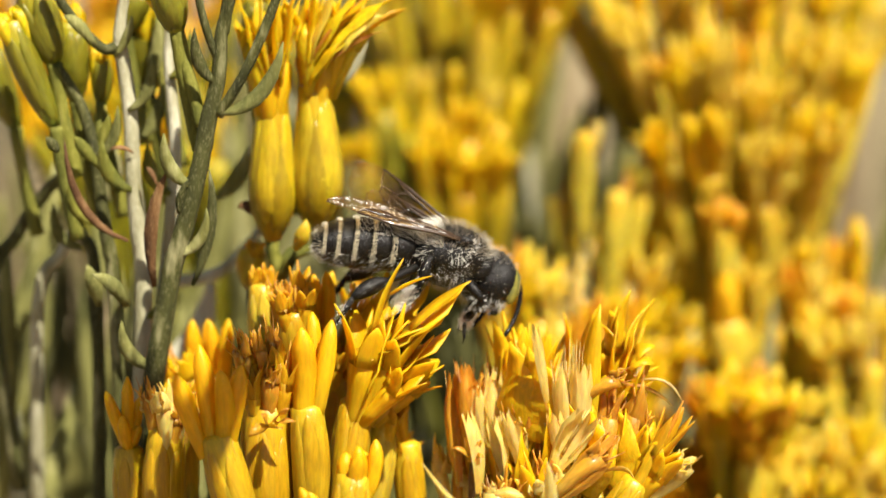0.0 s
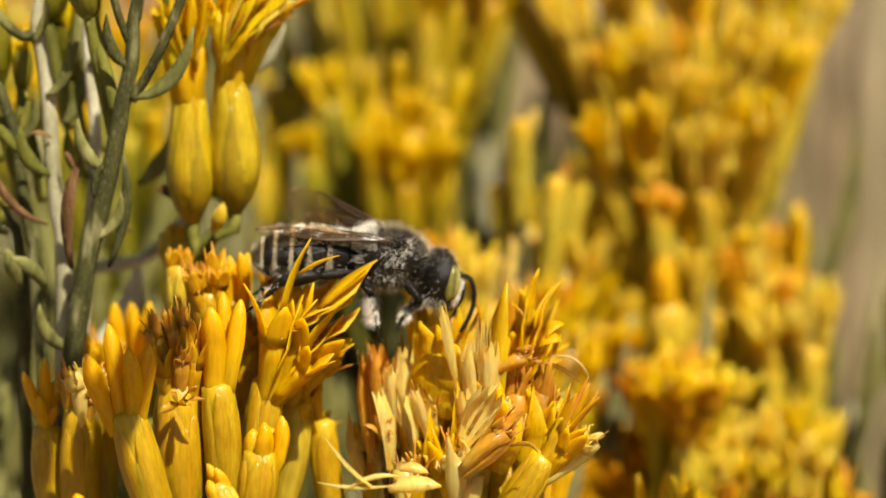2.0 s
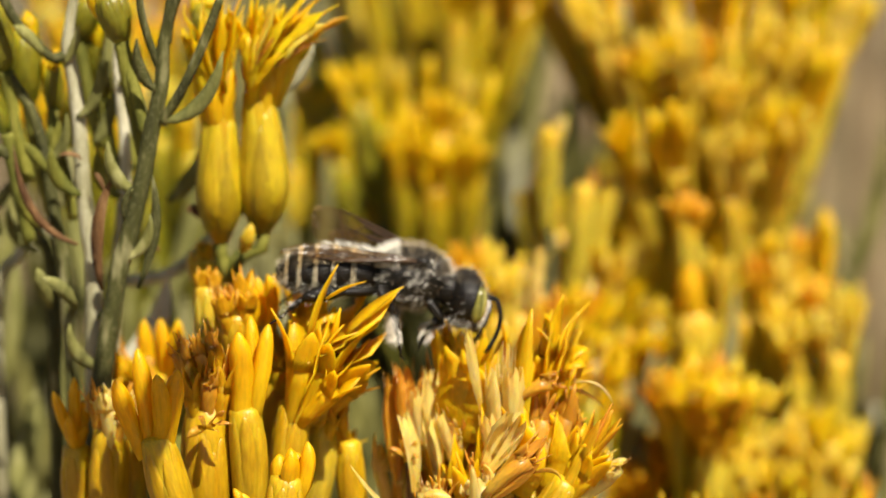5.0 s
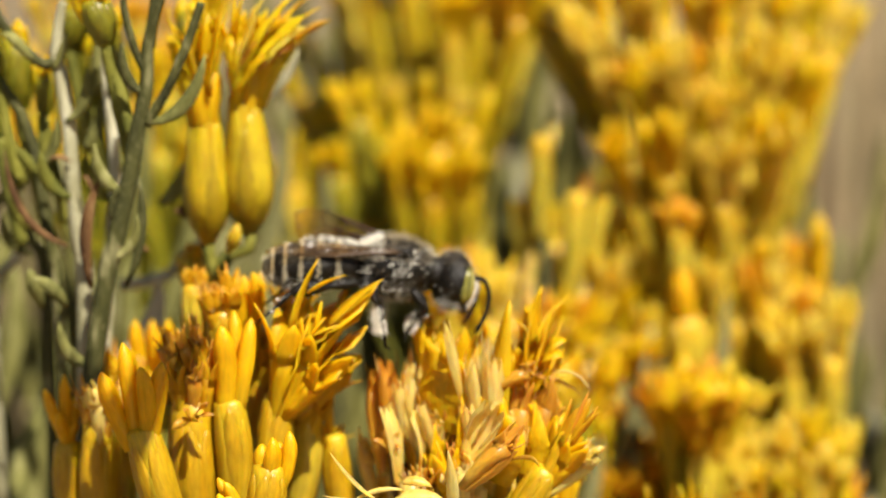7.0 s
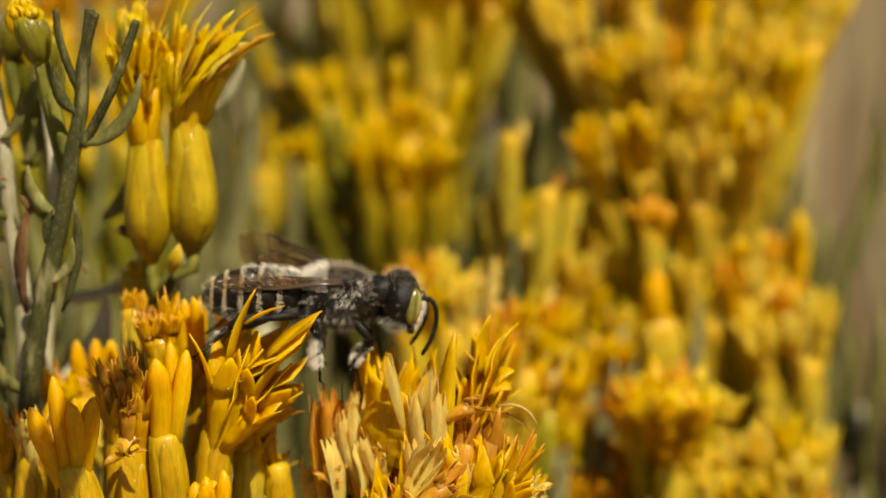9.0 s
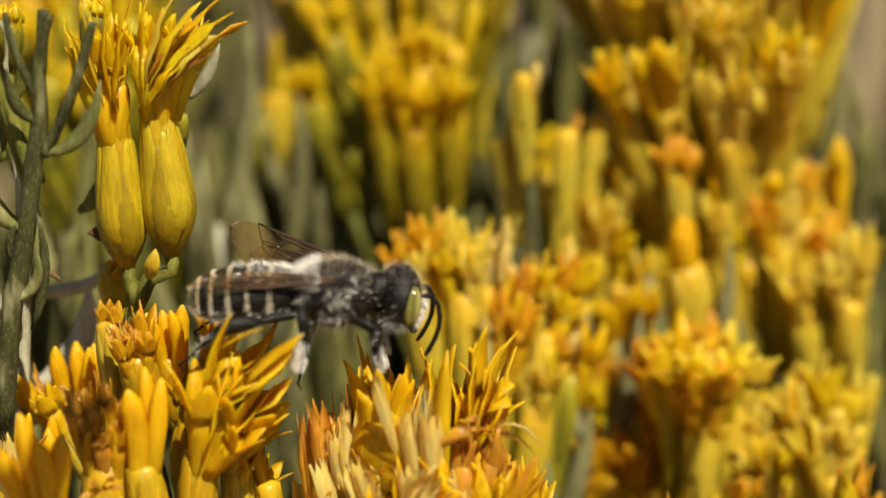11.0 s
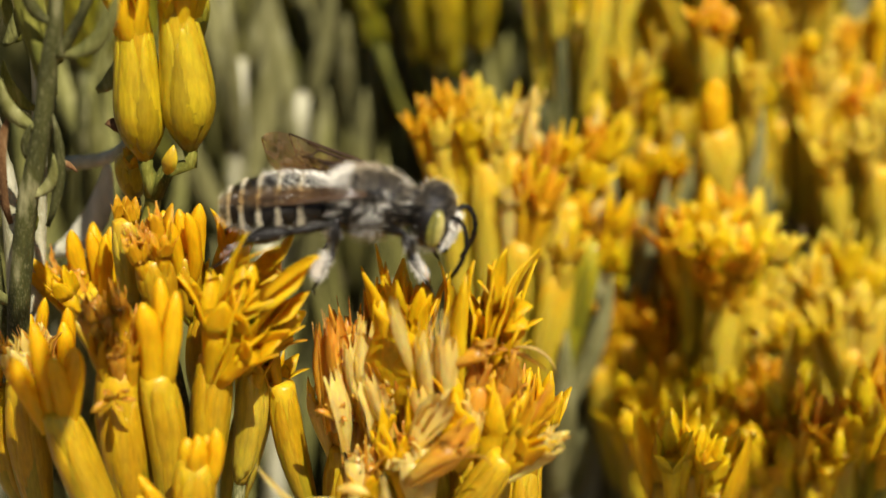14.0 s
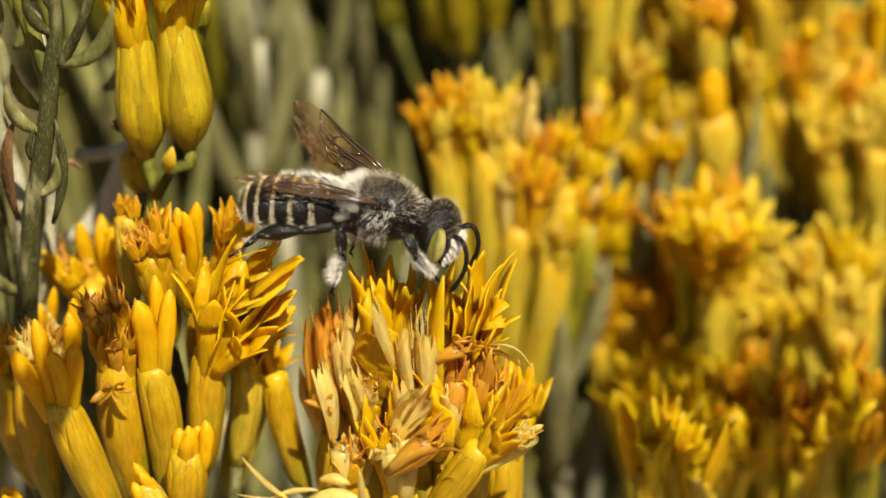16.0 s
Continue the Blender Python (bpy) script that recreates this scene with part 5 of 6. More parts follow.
back_cluster((-2, 47, -24), [(-7.7, 47.0, 4.8), (-5.6, 46.0, 3.3), (-3.7, 46.0, 4.6), (-1.7, 45.0, 3.1), (0.3, 46.0, 4.2), (-4.5, 43.0, 0.9), (-2.1, 42.0, -0.2), (0.2, 43.0, 0.5), (-9.2, 45.0, 1.0)],
             "olive-yellow half-open rabbitbrush heads out in the sun", 57, [("bud",), ("open",), ("bud", "cream")], 0.4, long=8.0, full=(2, 3), wide=1.1, splay=0.3, green=0.35)
back_cluster((-19, 46, -22), [(-32.9, 44.0, 6.2), (-30.9, 46.0, 7.3), (-28.2, 44.0, 6.3), (-26.1, 46.0, 6.9), (-23.5, 44.0, 6.0), (-21.3, 46.0, 6.2), (-19.2, 44.0, 4.8), (-31.5, 42.0, 3.3), (-29.2, 42.0, 2.5), (-26.6, 43.0, 3.2), (-24.1, 42.0, 2.2), (-21.8, 43.0, 2.5), (-19.4, 42.0, 1.5)],
             "yellow-green rabbitbrush heads in the sun behind the stems", 53, [("bud",), ("open", "bud")], 0.3, long=14.0, full=(1, 2), wide=0.9, splay=0.2, green=0.95)
back_cluster((-24.9, 54, -16), [(-34.2, 52.0, 9.6), (-31.2, 54.0, 10.8), (-27.6, 52.0, 9.9), (-24.9, 54.0, 11.3), (-21.9, 52.0, 10.2), (-19.2, 54.0, 11.6), (-29.0, 50.0, 7.4), (-22.9, 50.0, 7.5), (-32.7, 50.0, 6.1)],
             "yellow-olive rabbitbrush heads behind the leafy shoot", 61, [("bud",), ("open", "bud"), ("orange",)], 0.4, long=13.0, full=(2, 3), wide=1.1, splay=0.3, green=0.5)
back_cluster((0, 59, -26), [(-6.5, 61.0, 1.3), (-4.3, 59.0, 1.5), (-1.9, 59.0, 1.1), (-8.6, 57.0, -2.2), (-10.9, 61.0, -0.1), (1.3, 63.0, -0.2)],
             "young yellow-green rabbitbrush heads still closed", 43, [("bud",)], 0.5, long=7.0, full=(1, 2), wide=0.8, splay=0.1, green=0.5)
back_cluster((6, 35, -32), [(5.2, 34.0, 5.0), (7.7, 36.0, 0.9), (3.6, 36.0, 0.4), (9.6, 38.0, 1.2)], "pale closed rabbitbrush heads, some pinkish tan", 44, [("tan",), ("husk",)], 1.0, long=7.5, full=(1,), green=0.0, thick=(0.75, 0.95), reach=(1.6, 2.4))
back_cluster((2, 25, -40), [(-1.4, 24.0, -5.6), (0.2, 25.0, -5.0), (1.6, 24.0, -5.8), (3.0, 26.0, -6.2), (4.6, 25.0, -8.2), (6.2, 26.0, -9.0), (7.2, 28.0, -8.6), (3.6, 23.0, -10.4), (5.6, 24.0, -12.8), (7.8, 26.0, -11.8)],
             "orange and yellow rabbitbrush flower cluster past its bloom", 45, [("orange", "cream"), ("cream", "open"), ("tan", "cream"), ("orange", "open", "tan")], 0.8, long=13.0, green=0.1, full=(3, 4), wide=1.2, splay=0.3, reach=(4.0, 6.0))
back_cluster((15, 37, -28), [(14.4, 33.5, -0.9)], "small rabbitbrush head with orange-red florets", 58, [("orange",)], 0.9, long=6.0, full=(5,), green=0.0, wide=1.2, splay=0.3, reach=(2.0, 2.6))
back_cluster((20, 41, -30), [(18.2, 38.0, -3.4), (19.8, 39.0, -1.8), (17.2, 37.5, -7.2), (20.8, 39.0, -5.6), (19.0, 38.0, -8.4)],
             "pale yellow rabbitbrush heads standing close together", 59, [("cream",), ("cream", "open"), ("bud", "cream")], 1.0, long=10.0, full=(3, 4), green=0.0, wide=1.3, splay=0.3, reach=(3.6, 5.0))
back_cluster((16, 25, -30), [(13.4, 26.0, -13.2), (15.4, 24.5, -13.6), (17.4, 25.5, -13.2), (15.6, 28.0, -13.0)],
             "cup-shaped orange and yellow rabbitbrush flower cluster", 46, [("open", "orange"), ("orange", "cream"), ("open", "cream", "orange")], 0.4, green=0.0, long=9.0, full=(4, 5), wide=1.7, splay=0.7, reach=(3.6, 4.8))
back_cluster((26, 30, -42), [(20.6, 28.0, -17.1), (18.0, 26.0, -16.5), (22.8, 30.0, -17.3), (24.9, 30.0, -18.0), (23.4, 27.0, -18.8), (19.4, 24.0, -18.1)],
             "yellow rabbitbrush flower cluster in bright sun", 47, [("bud", "cream"), ("cream",), ("cream", "open")], 0.95, green=0.0, full=(3, 4), wide=1.4, splay=0.35, reach=(4.0, 5.5))
back_cluster((27, 40, -34), [(22.6, 40.0, -6.6), (24.8, 42.0, -6.2), (21.1, 38.0, -7.8), (23.7, 38.0, -8.8), (25.5, 36.0, -10.6), (22.3, 36.0, -10.8)],
             "orange-tipped yellow rabbitbrush flower cluster", 48, [("orange", "cream"), ("cream",), ("cream", "bud")], 0.9, green=0.0, full=(3, 4), wide=1.4, splay=0.35, reach=(4.0, 5.5))
back_cluster((17, 37, -30), [(15.0, 33.5, -7.2)], "large pointed rabbitbrush head, pale yellow and closed", 49, [("finger",)], 1.0, long=7.0, full=(5,), green=0.0, thick=(1.5, 1.55), wide=1.7, splay=-0.3, reach=(3.2, 3.4))
back_cluster((13, 20, -46), [(11.4, 18.0, -21.6), (13.6, 19.0, -21.3), (15.8, 18.0, -21.7), (10.4, 22.0, -22.6), (12.1, 25.0, -22.7), (14.5, 25.0, -22.1), (16.9, 22.0, -21.8), (17.4, 16.0, -21.5)],
             "low cluster of orange and yellow rabbitbrush florets", 50, [("open", "orange"), ("open", "bud"), ("orange", "open")], 0.2, full=(3, 4), wide=1.35)
back_cluster((23, 18, -46), [(20.2, 17.0, -19.7), (22.1, 16.0, -19.3), (23.7, 17.0, -18.7), (18.6, 16.0, -20.3), (20.8, 15.0, -20.7), (24.3, 15.0, -19.7), (17.1, 20.0, -20.5)],
             "shaded cluster of orange-brown withered rabbitbrush florets", 51, [("orange", "open"), ("orange", "bud")], 0.3, full=(3, 4), wide=1.35)
back_cluster((14, 32, -44), [(8.8, 30.0, -17.1), (10.9, 32.0, -17.0), (13.1, 30.0, -16.6), (9.9, 28.0, -19.5), (12.2, 28.0, -19.1), (8.2, 28.0, -21.0)],
             "golden rabbitbrush heads in the shade of the cup-shaped cluster", 60, [("orange",), ("open", "orange"), ("bud",)], 0.2, long=12.0, full=(2, 3), wide=1.2, splay=0.3, green=0.1)
for i in range(96):
    row, col = divmod(i, 16)
    x = -46 + col * 6.6 + (row % 2) * 3 + 2.5 * math.sin(i * 7.3)
    y = 40 + row * 8 + 4 * math.sin(i * 3.1)
    high = -22 + 4.0 * row + 5 * math.sin(i * 5.7) + (10 * row / 5 if -14 < x < 22 else 0) - (8 if -18 < x < 2 and row < 4 else 0) - (8 if x < -24 else 0)
    if (x < 30 or row < 3) and x > -40:
        shoot(x, y, high, 100 + i, WHITE_STEM if i % 3 == 0 else STEM, (i % 5 - 2) * 1.5)
back_cluster((7, 42, -28), [(8.8, 42.0, -4.7), (11.0, 40.0, -5.5), (7.1, 40.0, -6.4), (9.7, 38.0, -8.0), (12.9, 44.0, -3.7), (6.6, 44.0, -3.8), (11.7, 45.0, -4.5), (13.8, 45.0, -5.7), (12.2, 43.0, -7.8), (11.1, 47.0, -2.3), (14.0, 41.0, -8.6), (12.6, 40.0, -10.8), (12.8, 46.0, -10.1), (10.7, 50.0, -9.4), (14.6, 52.0, -8.8), (9.5, 36.0, -7.0), (11.2, 35.0, -9.0), (12.6, 34.0, -10.8), (8.4, 35.0, -10.0), (10.2, 34.0, -12.6)],
             "pale half-open rabbitbrush heads between the clusters", 56, [("bud",), ("cream",), ("cream", "open")], 0.8, long=9.0, full=(2, 3), wide=1.2, splay=0.3, green=0.1)
for i, (x, y, top) in enumerate(((10, 45, -12), (12, 50, -13), (9, 48, -14), (14, 60, -12), (11, 70, -16), (8, 26, -23), (4, 30, -20), (8, 30, -20), (-17, 40, -6), (-13, 50, -9), (11, 36, -16), (12, 34, -18), (18, 40, -14), (13, 31, -19), (-15, 44, -10), (-5, 52, -11), (-3, 58, -8))):
    shoot(x, y, top, 300 + i, WHITE_STEM if i % 3 else STEM, (i % 5 - 2) * 1.5, True, PALE_LEAF)
back_cluster((14, 11, -40), [(13.4, 9.0, -16.5), (12.2, 8.0, -17.0), (14.6, 9.0, -17.9)], "small yellow rabbitbrush flower low in the cluster", 55, [("open", "spike"), ("spike", "open")], 0.3, full=(5,), wide=1.25, splay=0.6, green=0.0)
shoot(16.2, 31.5, -28.0, 330, WHITE_STEM, 0.0, True, WOOL)
for i, (x, y, top) in enumerate(((-34, 36, -8), (-30, 28, -12), (-24, 26, -14), (-17, 22, -24), (-8, 24, -28), (-28, 18, -6), (-20, 34, -8), (-14, 38, -18), (-25, 32, -4), (-9, 40, -22))):
    shoot(x, y, top, 200 + i, WHITE_STEM if i % 2 else STEM, (i % 5 - 2) * 1.5, i > 8)
back_cluster((-15, 56, -24), [(-13.3, 56.0, -1.0), (-10.5, 54.0, -3.2), (-8.6, 56.0, -2.2), (-7.6, 54.0, -4.9), (-12.3, 60.0, 1.0), (-14.6, 56.0, -3.2)], "young yellow-green rabbitbrush heads in the shade", 52, [("bud",)], 0.2, long=7.0, full=(1, 2), wide=0.8, splay=0.1, green=0.7)


# ---- unseen taller clusters, added over the scene to shade its lower corners ----
def shade_cluster(centre, root, n, spread, seed, label):
    rng = random.Random(seed)
    x, y, z = centre
    # stays above the view; added only for the shadow it drops on the flowers
    c = thing("flower_cluster", v3(root[0], root[1], -420), label, "flower", "rabbitbrush clusters")
    stem(c, [(root[0], root[1], -421), (root[0], root[1], -200), (root[0], root[1], -60), (root[0] * 0.6 + x * 0.4, root[1] * 0.6 + y * 0.4, z - 30), (x, y, z - 2)], [2.8, 2.4, 1.8, 1.2, 0.8])
    for k in range(n):
        a, r = k * 2.4, math.sqrt((k + 0.5) / n)
        tip = (x + spread[0] * r * math.cos(a), y + spread[1] * r * math.sin(a), z + 12 + 2 * (1 - r * r) + rng.uniform(-1, 1))
        way = Vector((tip[0] - x, tip[1] - y, 22)).normalized()
        flower_head(c, tuple(Vector(tip) - way * 8), tip, 1.1, rng, ("open", "orange"), 5, 3.6, 0.8, False, 3, stalk=(x, y, z - 2))


shade_cluster((36, -17, 30), (70, -30, 0), 9, (12, 9), 61, "unseen tall yellow rabbitbrush cluster, added overhead to shade the lower right")
shade_cluster((-8, -31, 31), (-60, -50, 0), 9, (8, 6), 62, "unseen tall yellow rabbitbrush cluster, added overhead to shade the lower left")


# ---- the bee; its own space is in metres, x ahead, z up, the thorax's middle at the origin ----
def ball(bm, centre, radii, u=16, v=10, mat=0, turn=None):
    centre, turn = Vector(centre) * MM, turn or Matrix.Identity(3)
    loops = []
    for i in range(1, v):
        th = math.pi * i / v
        loops.append([bm.verts.new(centre + turn @ Vector((radii[0] * math.sin(th) * math.cos(2 * math.pi * k / u), radii[1] * math.sin(th) * math.sin(2 * math.pi * k / u), -radii[2] * math.cos(th))) * MM) for k in range(u)])
    rings(bm, loops, mat)


def hairs(bm, spots, length, width, rng, lean=(0, 0, 0), mat=0, bend=0.3):
    """Tapered bent hairs on (point, normal) spots in mm."""
    for p, nrm in spots:
        d = (Vector(nrm) + Vector(lean) + Vector([rng.gauss(0, 0.28) for _ in range(3)])).normalized()
        s = d.cross(Vector([rng.gauss(0, 1) for _ in range(3)])).normalized() * (width * 0.5)
        long = length * rng.uniform(0.6, 1.15)
        mid = Vector(p) + d * long * 0.55
        d2 = (d + Vector(lean) * bend + Vector([rng.gauss(0, 0.2) for _ in range(3)])).normalized()
        end = mid + d2 * long * 0.45
        q = [bm.verts.new(w * MM) for w in (Vector(p) - s, Vector(p) + s, mid + s * 0.7, mid - s * 0.7, end)]
        bm.faces.new((q[0], q[1], q[2], q[3])).material_index = mat
        bm.faces.new((q[3], q[2], q[4])).material_index = mat


def on_ball(centre, radii, n, rng, keep=lambda p, q: True):
    spots = []
    while len(spots) < n:
        q = Vector([rng.gauss(0, 1) for _ in range(3)]).normalized()
        p = Vector(centre) + Vector((q.x * radii[0], q.y * radii[1], q.z * radii[2]))
        if keep(p, q):
            spots.append((p, Vector((q.x / radii[0], q.y / radii[1], q.z / radii[2])).normalized()))
    return spots


def leg(bee, name, joints, radii, furry, seed, coat=FUR_WHITE, long_hair=0.5, sweep_back=(-0.35, 0, 0)):
    """A leg from its hip outwards: thigh, shin, foot, each a mesh; returned so that it can turn at the hip."""
    rng = random.Random(seed)
    hip = Vector(joints[0])
    bm = bmesh.new()
    ball(bm, (0, 0, 0), (radii[0] * 1.1,) * 3, 10, 7)
    sweep(bm, [(Vector(joints[0]).lerp(Vector(joints[1]), q) - hip) * MM for q in (0, 0.25, 0.6, 0.9, 1.0)], [r * radii[0] * MM for r in (0.7, 1.0, 1.0, 0.75, 0.5)], 10)
    top = part(name, bm, SHELL, bee, world=WORLD[bee] @ Matrix.Translation(hip * MM))
    for i, label in ((1, "shin"), (2, "foot")):
        a, b = Vector(joints[i]) - hip, Vector(joints[i + 1]) - hip
        bm = bmesh.new()
        n = 7 if i == 1 else 9
        shape = (0.4, 0.7, 0.95, 1.12, 1.15, 1.0, 0.75, 0.45) if i == 1 else (1.15, 1.35, 1.3, 0.95, 0.5, 0.72, 0.42, 0.62, 0.36, 0.5)
        sag = Vector((0, 0, -0.12)) if i == 2 else Vector((0, 0, 0.1))
        pts = [a.lerp(b, k / n) + sag * math.sin(math.pi * k / n) for k in range(n + 1)]
        sweep(bm, [p * MM for p in pts], [q * radii[i] * MM for q in shape], 10)
        if i == 2:
            for side in (-1, 1):
                sweep(bm, [b * MM, (b + Vector((0.12, 0.1 * side, -0.12))) * MM, (b + Vector((0.16, 0.14 * side, -0.3))) * MM], (0.04 * MM, 0.03 * MM, 0.008 * MM), 5)
        way = (b - a).normalized()

        def coated(count, reach, size, lean, mat, width):
            spots = []
            for _ in range(count):
                u = Vector([rng.gauss(0, 1) for _ in range(3)])
                u = (u - way * u.dot(way)).normalized()
                spots.append((a.lerp(b, reach * rng.random() ** 0.8) + u * radii[i] * 0.95, u))
            hairs(bm, spots, size, width, rng, lean, mat)
        if i == 1:
            coated(furry[0], 1.0, 0.26, way * 0.8, 1, 0.011)
            coated(160, 1.0, 0.1, way * 1.4, 2, 0.009)
        else:
            coated(furry[1], 0.62, long_hair, way * 0.5 + Vector(sweep_back), 1, 0.013)
        part(label, bm, [SHELL, coat, FUR_DARK], top)
    return top


def wing(bee, name, root, long, wide, turn, seed, label):
    """A clear wing with raised veins; its own x runs from root to tip, y to its trailing edge."""
    bm = bmesh.new()
    lead = [(0, 0.0), (0.15, 0.03), (0.4, 0.05), (0.7, 0.04), (0.88, -0.03), (0.97, -0.14), (1.0, -0.26)]
    trail = [(0, -0.06), (0.12, -0.30), (0.35, -0.62), (0.6, -0.86), (0.8, -0.90), (0.93, -0.70), (1.0, -0.30)]
    rows = []
    for (x0, y0), (x1, y1) in zip(lead, trail):
        rows.append([Vector((x0 + (x1 - x0) * k / 6, y0 + (y1 - y0) * k / 6, 0.015 * math.sin(9 * x0 + 2.2 * k))) for k in range(7)])
    up = [[bm.verts.new((p.x * long * MM, p.y * wide * MM, p.z * long * MM)) for p in r] for r in rows]
    for r0, r1 in zip(up, up[1:]):
        for k in range(6):
            bm.faces.new((r0[k], r0[k + 1], r1[k + 1], r1[k]))
    w = place(name, mesh_from(name, bm, WING), bee, WORLD[bee] @ Matrix.Translation(Vector(root) * MM) @ turn, label)

    def spot(x, y):
        return Vector((x * long * MM, y * wide * MM, 0.015 * long * MM * math.sin(9 * x - 13 * y * 0.2)))
    lines = [[(0, 0), (0.2, 0.03), (0.5, 0.04), (0.78, 0.02)], [(0, -0.03), (0.25, -0.06), (0.5, -0.04), (0.6, 0.0)], [(0.0, -0.05), (0.22, -0.26), (0.45, -0.42), (0.62, -0.5)],
             [(0.02, -0.06), (0.2, -0.4), (0.45, -0.66)], [(0.3, -0.07), (0.36, -0.2), (0.4, -0.38)], [(0.5, -0.05), (0.56, -0.22), (0.72, -0.28), (0.78, 0.0)],
             [(0.4, -0.38), (0.55, -0.34), (0.72, -0.32)], [(0.56, -0.22), (0.55, -0.36), (0.6, -0.5)], [(0.70, -0.28), (0.7, -0.4), (0.62, -0.5)], [(0.3, -0.33), (0.32, -0.5), (0.36, -0.58)]]
    for k, line in enumerate(lines):
        bm = bmesh.new()
        r = (0.085 if k < 2 else 0.045) * MM
        sweep(bm, [spot(*p) for p in line], [r] * (len(line) - 1) + [r * 0.6], 6)
        part("wing_vein", bm, VEIN, w)
    return w


def build_bee():
    rng = random.Random(77)
    bee = thing("bee", v3(0, 0, 0), "black bee with white hair bands and green eyes on yellow flowers", "bee")
    WORLD[bee] = Matrix.Identity(4)
    bee.matrix_basis = Matrix.Identity(4)
    # thorax
    mid, top = (0.5, 0, 0.0), (2.2, 1.66, 1.6)
    low, under = (0.6, 0, -0.5), (1.7, 1.4, 1.2)
    bm = bmesh.new()
    ball(bm, mid, top, 26, 18)
    ball(bm, low, under, 20, 14)
    ball(bm, (2.15, 0, -0.3), (0.6, 0.95, 0.95), 16, 10)
    ball(bm, (-1.5, 0, 0.05), (0.5, 1.0, 1.0), 16, 10)
    part("thorax", bm, SHELL, bee)
    for side in (-1, 1):
        bm = bmesh.new()
        ball(bm, (1.05, 1.36 * side, 1.0), (0.4, 0.26, 0.28), 12, 9)
        ball(bm, (0.75, 1.42 * side, 0.85), (0.3, 0.16, 0.18), 10, 7)
        part("wing_joint", bm, SHELL, bee)
    bm = bmesh.new()
    hairs(bm, on_ball(mid, top, 1900, rng, lambda p, q: q.z > 0.3 and q.x < -0.25), 0.6, 0.009, rng, (-0.45, 0, 0.25), 1)
    hairs(bm, on_ball(mid, top, 800, rng, lambda p, q: q.z > 0.35 and -0.3 < q.x < 0.3), 0.52, 0.009, rng, (-0.3, 0, 0.2), 0)
    hairs(bm, on_ball(mid, top, 700, rng, lambda p, q: q.z > 0.2 and q.x > 0.2), 0.46, 0.009, rng, (0.15, 0, 0.25), 0)
    hairs(bm, on_ball(mid, top, 150, rng, lambda p, q: q.x > 0.6 and q.z > -0.1), 0.46, 0.01, rng, (0.3, 0, 0.1), 1)
    hairs(bm, on_ball(mid, top, 230, rng, lambda p, q: -0.1 < q.z < 0.42 and abs(q.y) > 0.6 and -0.1 < q.x < 0.4), 0.5, 0.012, rng, (-0.25, 0, -0.5), 1)
    hairs(bm, on_ball(low, under, 260, rng, lambda p, q: -0.4 < q.z < 0.4 and abs(q.y) > 0.5 and -0.4 < q.x < 0.4), 0.42, 0.01, rng, (-0.25, 0, -0.5), 1)
    hairs(bm, on_ball(mid, top, 110, rng, lambda p, q: -0.1 < q.z < 0.5 and abs(q.y) > 0.5 and q.x < -0.4), 0.42, 0.01, rng, (-0.4, 0, -0.2), 1)
    hairs(bm, on_ball(low, under, 380, rng, lambda p, q: q.z < -0.35), 0.45, 0.011, rng, (-0.2, 0, -0.5), 0)
    hairs(bm, on_ball(low, under, 500, rng, lambda p, q: q.z < 0.4), 0.2, 0.011, rng, (-0.2, 0, -0.4), 2)
    hairs(bm, on_ball(mid, top, 1100, rng, lambda p, q: q.z < 0.7), 0.2, 0.008, rng, (-0.3, 0, -0.2), 2)
    hairs(bm, on_ball(mid, top, 420, rng, lambda p, q: q.z < 0.4), 0.3, 0.007, rng, (-0.3, 0, -0.3), 0)
    hairs(bm, on_ball(low, under, 420, rng, lambda p, q: q.z < 0.3), 0.32, 0.007, rng, (-0.2, 0, -0.4), 0)
    hairs(bm, on_ball(mid, top, 600, rng, lambda p, q: q.z > 0.4 and q.x > -0.3), 0.3, 0.011, rng, (-0.2, 0, 0), 2)
    for side in (-1, 1):
        hairs(bm, on_ball((1.25, 1.3 * side, 0.75), (0.4, 0.3, 0.35), 110, rng, lambda p, q: q.x > -0.2), 0.34, 0.012, rng, (0.2, 0, -0.1), 1)
    part("thorax_hair", bm, [FUR_TAN, FUR_WHITE, FUR_DARK], bee)
    # abdomen: six plates that overlap backwards, pale bands at their hind edges
    ends = [-1.4, -2.6, -3.62, -4.55, -5.38, -6.05, -6.55]
    rad = [1.12, 1.34, 1.42, 1.37, 1.22, 0.92, 0.38]

    def skin(i, along, a, grow=1.03):
        x = ends[i] + (ends[i + 1] - ends[i]) * along
        r = (rad[i] + (rad[i + 1] - rad[i]) * along) * grow
        return Vector((x, r * math.cos(a) * 1.1, 0.05 - 0.35 * ((-x - 1.5) / 5.0) ** 2 + r * 0.95 * math.sin(a)))
    for i in range(6):
        bm = bmesh.new()
        rings(bm, [[bm.verts.new(skin(i, q, 2 * math.pi * k / 28, grow) * MM) for k in range(28)] for q, grow in ((0.0, 0.93), (0.25, 1.0), (0.6, 1.03), (0.92, 1.04), (1.0, 1.0), (1.06, 0.9))])
        part("abdomen_plate", bm, SHELL, bee)
        bm = bmesh.new()

        def spots(count, a0, a1, s0, s1):
            made = []
            for _ in range(count):
                a = rng.uniform(a0, a1)
                made.append((skin(i, rng.uniform(s0, s1), a), Vector((-0.2, math.cos(a), math.sin(a)))))
            return made
